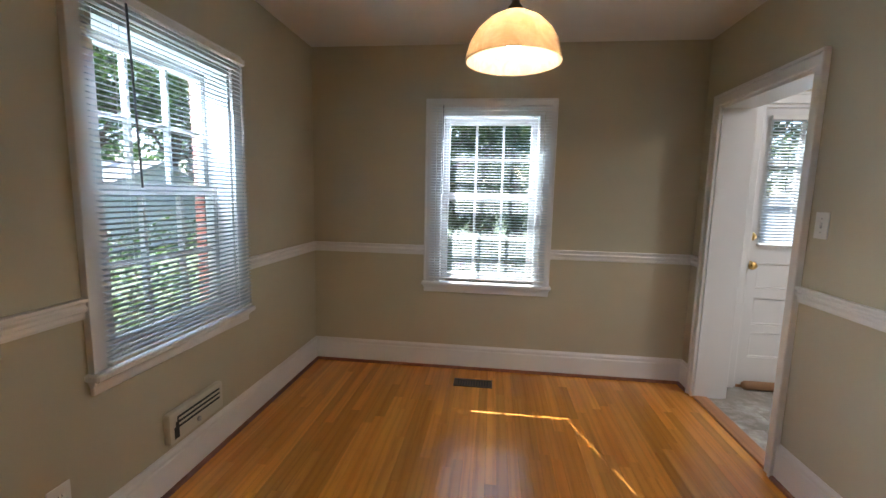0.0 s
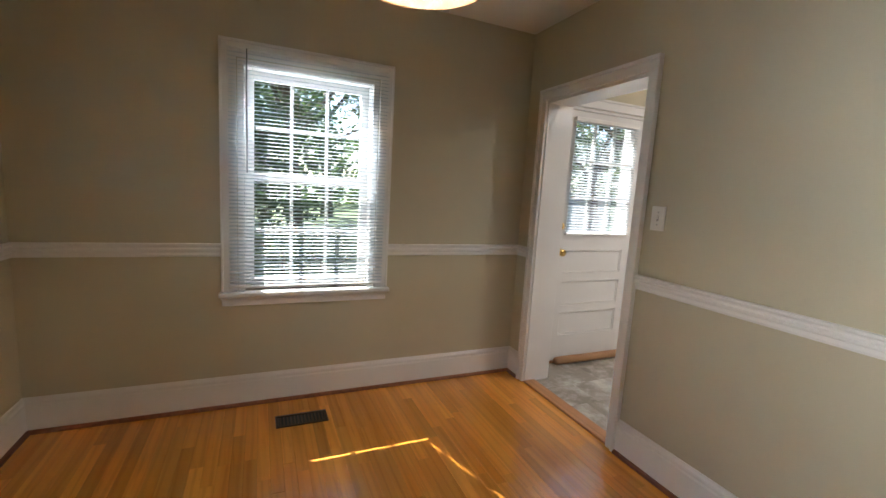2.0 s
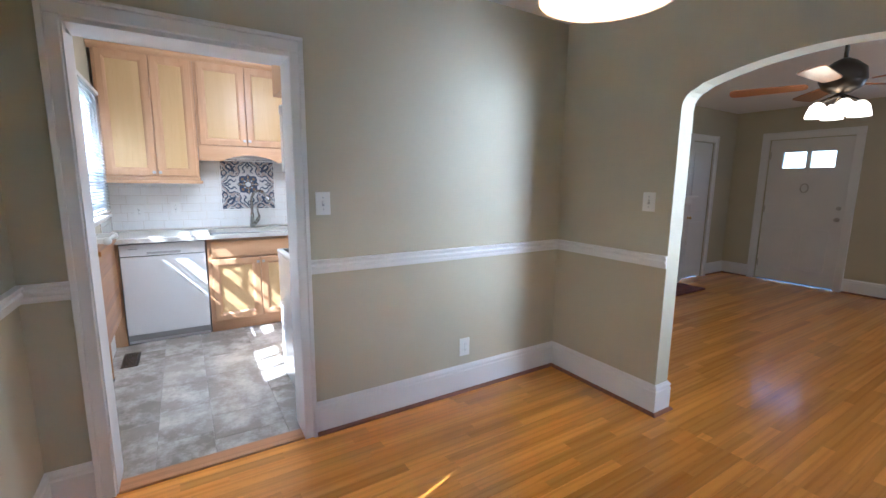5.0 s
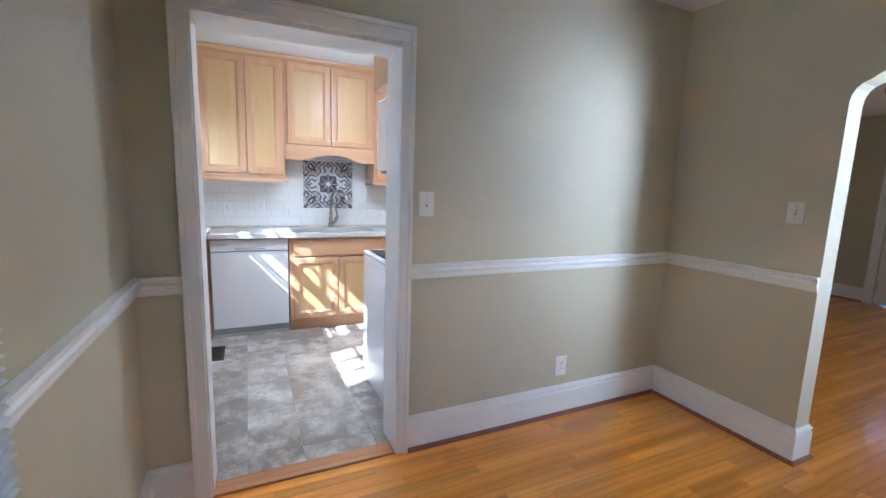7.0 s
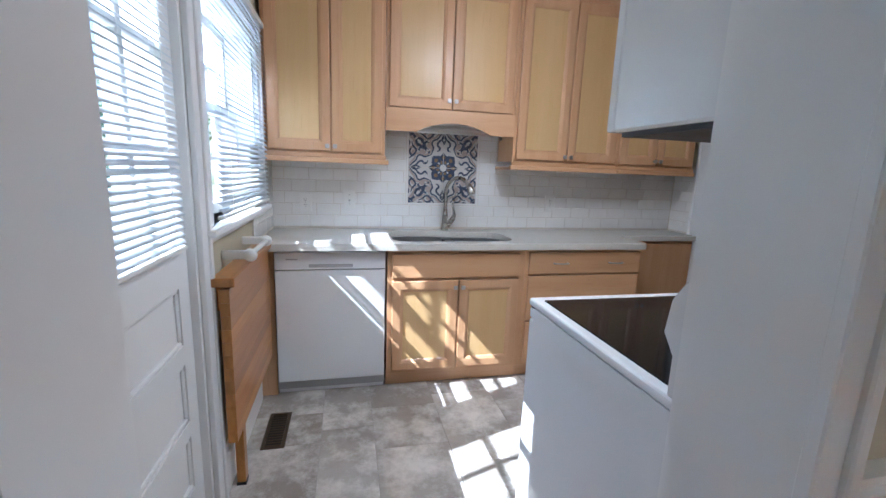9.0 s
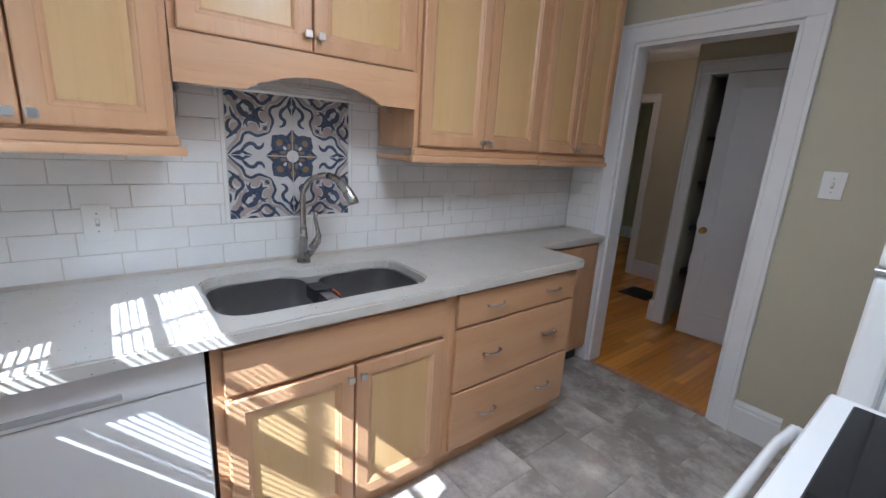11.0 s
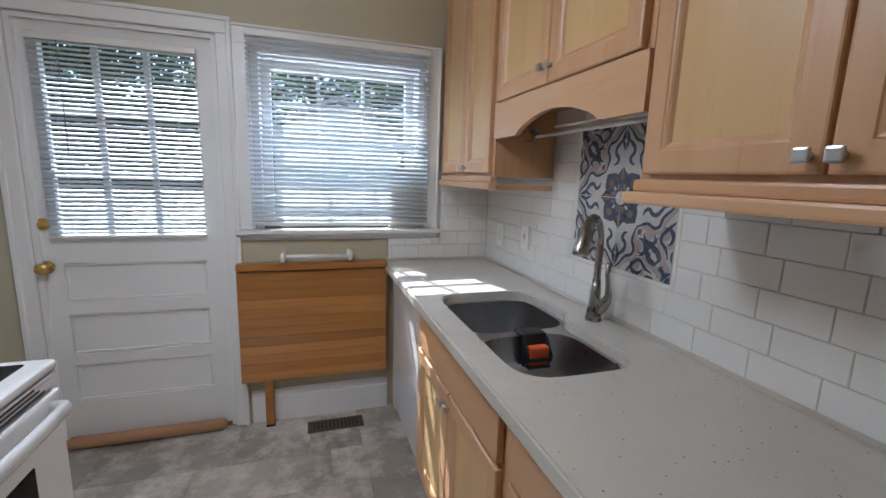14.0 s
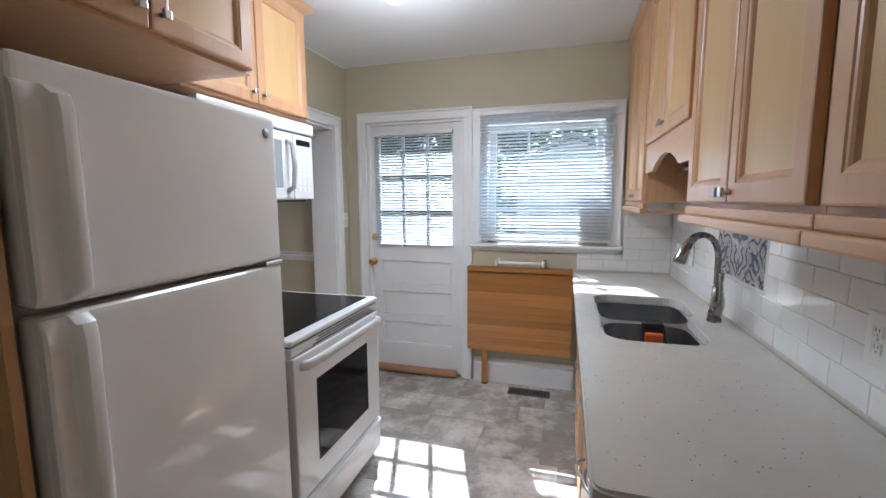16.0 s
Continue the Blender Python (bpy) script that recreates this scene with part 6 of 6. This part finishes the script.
def lay(parent, lo, hi, z0, z1, place, holes=(), phase=0.0, tw=0.159, th=0.079, gap=0.0025, shift=0.0795):
    """Subway tiles in running bond over a stretch lo..hi, cut at its ends and round holes; place(a, z) gives a tile's pose."""
    row, z = 0, z0
    while z < z1 - 0.01:
        top = min(z + th, z1)
        a = lo - tw + (phase + (shift if row % 2 else 0)) % tw
        while a < hi:
            cuts = [(max(a, lo), min(a + tw, hi), z, top)]
            for h0, h1, g0, g1 in holes:
                nxt = []
                for c0, c1, d0, d1 in cuts:
                    if c1 <= h0 or c0 >= h1 or d1 <= g0 or d0 >= g1:
                        nxt.append((c0, c1, d0, d1))
                        continue
                    nxt += [(c0, h0, d0, d1)] if c0 < h0 else []
                    nxt += [(h1, c1, d0, d1)] if c1 > h1 else []
                    m0, m1 = max(c0, h0), min(c1, h1)
                    nxt += [(m0, m1, d0, g0)] if d0 < g0 else []
                    nxt += [(m0, m1, g1, d1)] if d1 > g1 else []
                cuts = nxt
            for c0, c1, d0, d1 in cuts:
                if c1 - c0 > 0.012 and d1 - d0 > 0.012:
                    o = new("tile", tile_mesh(c1 - c0 - gap, d1 - d0 - gap, 0.007, M_TILE, "tile"))
                    o.parent = parent
                    o.matrix_basis = place((c0 + c1) / 2, (d0 + d1) / 2)
            a += tw
        z += th
        row += 1


wob = random.Random(3)
panel_hole = (PYC - PH * 1.065, PYC + PH * 1.065, PZC - PH * 1.065, PZC + PH * 1.065)
lay(splash, 0.225, YN - 0.008, 0.921, 1.70, lambda a, z: pose(KE - 0.0045 + wob.uniform(-0.0004, 0.0004), a, z, 0, 0, -90) @ pose(0, 0, 0, wob.uniform(-0.25, 0.25), 0, wob.uniform(-0.25, 0.25)), [panel_hole, (0.0, 1.76, 1.41, 1.8), (2.61, 3.4, 1.41, 1.8)], 0.152, shift=0.114)
north_bed = structure("splashback_grout_north", boxed(3.60, KE - 0.013, YN - 0.0085, YN - 0.0005, 0.905, 1.43), M_GROUT, "grout bed of the splashback")
lay(north_bed, 3.60, KE - 0.013, 0.921, 1.41, lambda a, z: pose(a, YN - 0.0045, z, 0, 0, 0) @ pose(0, 0, 0, wob.uniform(-0.2, 0.2), 0, 0), [(3.0, 3.905, 1.04, 2.0)], 0.02)
south_bed = structure("splashback_grout_south", boxed(3.995, KE - 0.013, KS + 0.0005, KS + 0.0085, 0.905, 1.43), M_GROUT, "grout bed of the splashback")
lay(south_bed, 3.995, KE - 0.013, 0.921, 1.41, lambda a, z: pose(a, KS + 0.0045, z, 0, 0, 180) @ pose(0, 0, 0, wob.uniform(-0.2, 0.2), 0, 0), (), 0.05)

M_FLOORTILE = stone("slate_look_tile", (0.27, 0.240, 0.203), (0.43, 0.392, 0.34), (0.64, 0.60, 0.54), 0.17, 2.0, (0.45, 0.66), bump=0.12, tone=0.14)
kit = structure("floor_kitchen", boxed(XE + 0.086, KE, KS, YN, -0.011, -0.003), paint("floor_grout", (0.36, 0.335, 0.30), 0.7, 0.1), "kitchen floor bed with narrow joints")
frng = random.Random(12)
row, y = 0, YN
while y > KS:
    y2 = max(y - (0.36 if row % 3 != 1 else 0.262), KS)
    x = XE + 0.087 - frng.choice((0.0, 0.12, 0.25))
    while x < KE:
        w = frng.choice((0.36, 0.36, 0.62, 0.262))
        c0, c1 = max(x, XE + 0.087), min(x + w, KE)
        if c1 - c0 > 0.02:
            key = (round(c1 - c0, 3), round(y - y2, 3), "floor_tile")
            if key not in tile_cache:
                tile_cache[key] = mesh_of("floor_tile", boxed(-(c1 - c0) / 2 + 0.0008, (c1 - c0) / 2 - 0.0008, -(y - y2) / 2 + 0.0008, (y - y2) / 2 - 0.0008, -0.004, 0.0, bevel=0.001), M_FLOORTILE)
            o = new("floor_tile", tile_cache[key])
            o.parent = kit
            o.location = ((c0 + c1) / 2, (y + y2) / 2, frng.uniform(-0.0003, 0.0))
        x += w
    y, row = y2, row + 1

oak = holder("floor_oak", "varnished oak strip floor in warm honey tones")
rest = bmesh.new()
brng = random.Random(5)
BW = 0.0572


def board_run(x, lo, hi, pieces):
    y = lo - brng.uniform(0.0, 0.9)
    while y < hi:
        n = brng.choice((0.45, 0.6, 0.75, 0.9, 1.05, 1.35))
        a, b = max(y, lo), min(y + n, hi)
        if b - a > 0.03:
            if pieces:
                key = (round(b - a, 2), 0, "oak_board")
                if key not in tile_cache:
                    tile_cache[key] = mesh_of("oak_board", boxed(-BW / 2 + 0.0001, BW / 2 - 0.0001, -(b - a) / 2 + 0.0001, (b - a) / 2 - 0.0001, -0.010, 0.0, bevel=0.0005), M_OAK)
                o = new("oak_board", tile_cache[key])
                o.parent = oak
                o.location = (x, (a + b) / 2, brng.uniform(-0.0002, 0.0))
            else:
                vs = [rest.verts.new((x + sx * (BW / 2 - 0.0002), yy, 0.0)) for sx, yy in ((-1, a + 0.0002), (1, a + 0.0002), (1, b - 0.0002), (-1, b - 0.0002))]
                rest.faces.new(vs)
                for i in range(4):
                    p, q = vs[i], vs[(i + 1) % 4]
                    rest.faces.new((q, p, rest.verts.new((p.co.x, p.co.y, -0.008)), rest.verts.new((q.co.x, q.co.y, -0.008))))
        y += n


x = XW + BW / 2
while x < XE + 0.02:
    board_run(x, YS, YN, True)
    board_run(x, LS, YS, False)
    x += BW
while x < 6.3:
    board_run(x, LS, KS - 0.04 if x > XE else YS, False)
    x += BW
x = XW - BW / 2
while x > LW:
    board_run(x, LS, YS - 0.125, False)
    x -= BW
tagged(part("oak_boards_beyond", rest, M_OAKREST, oak), kind="stuff")
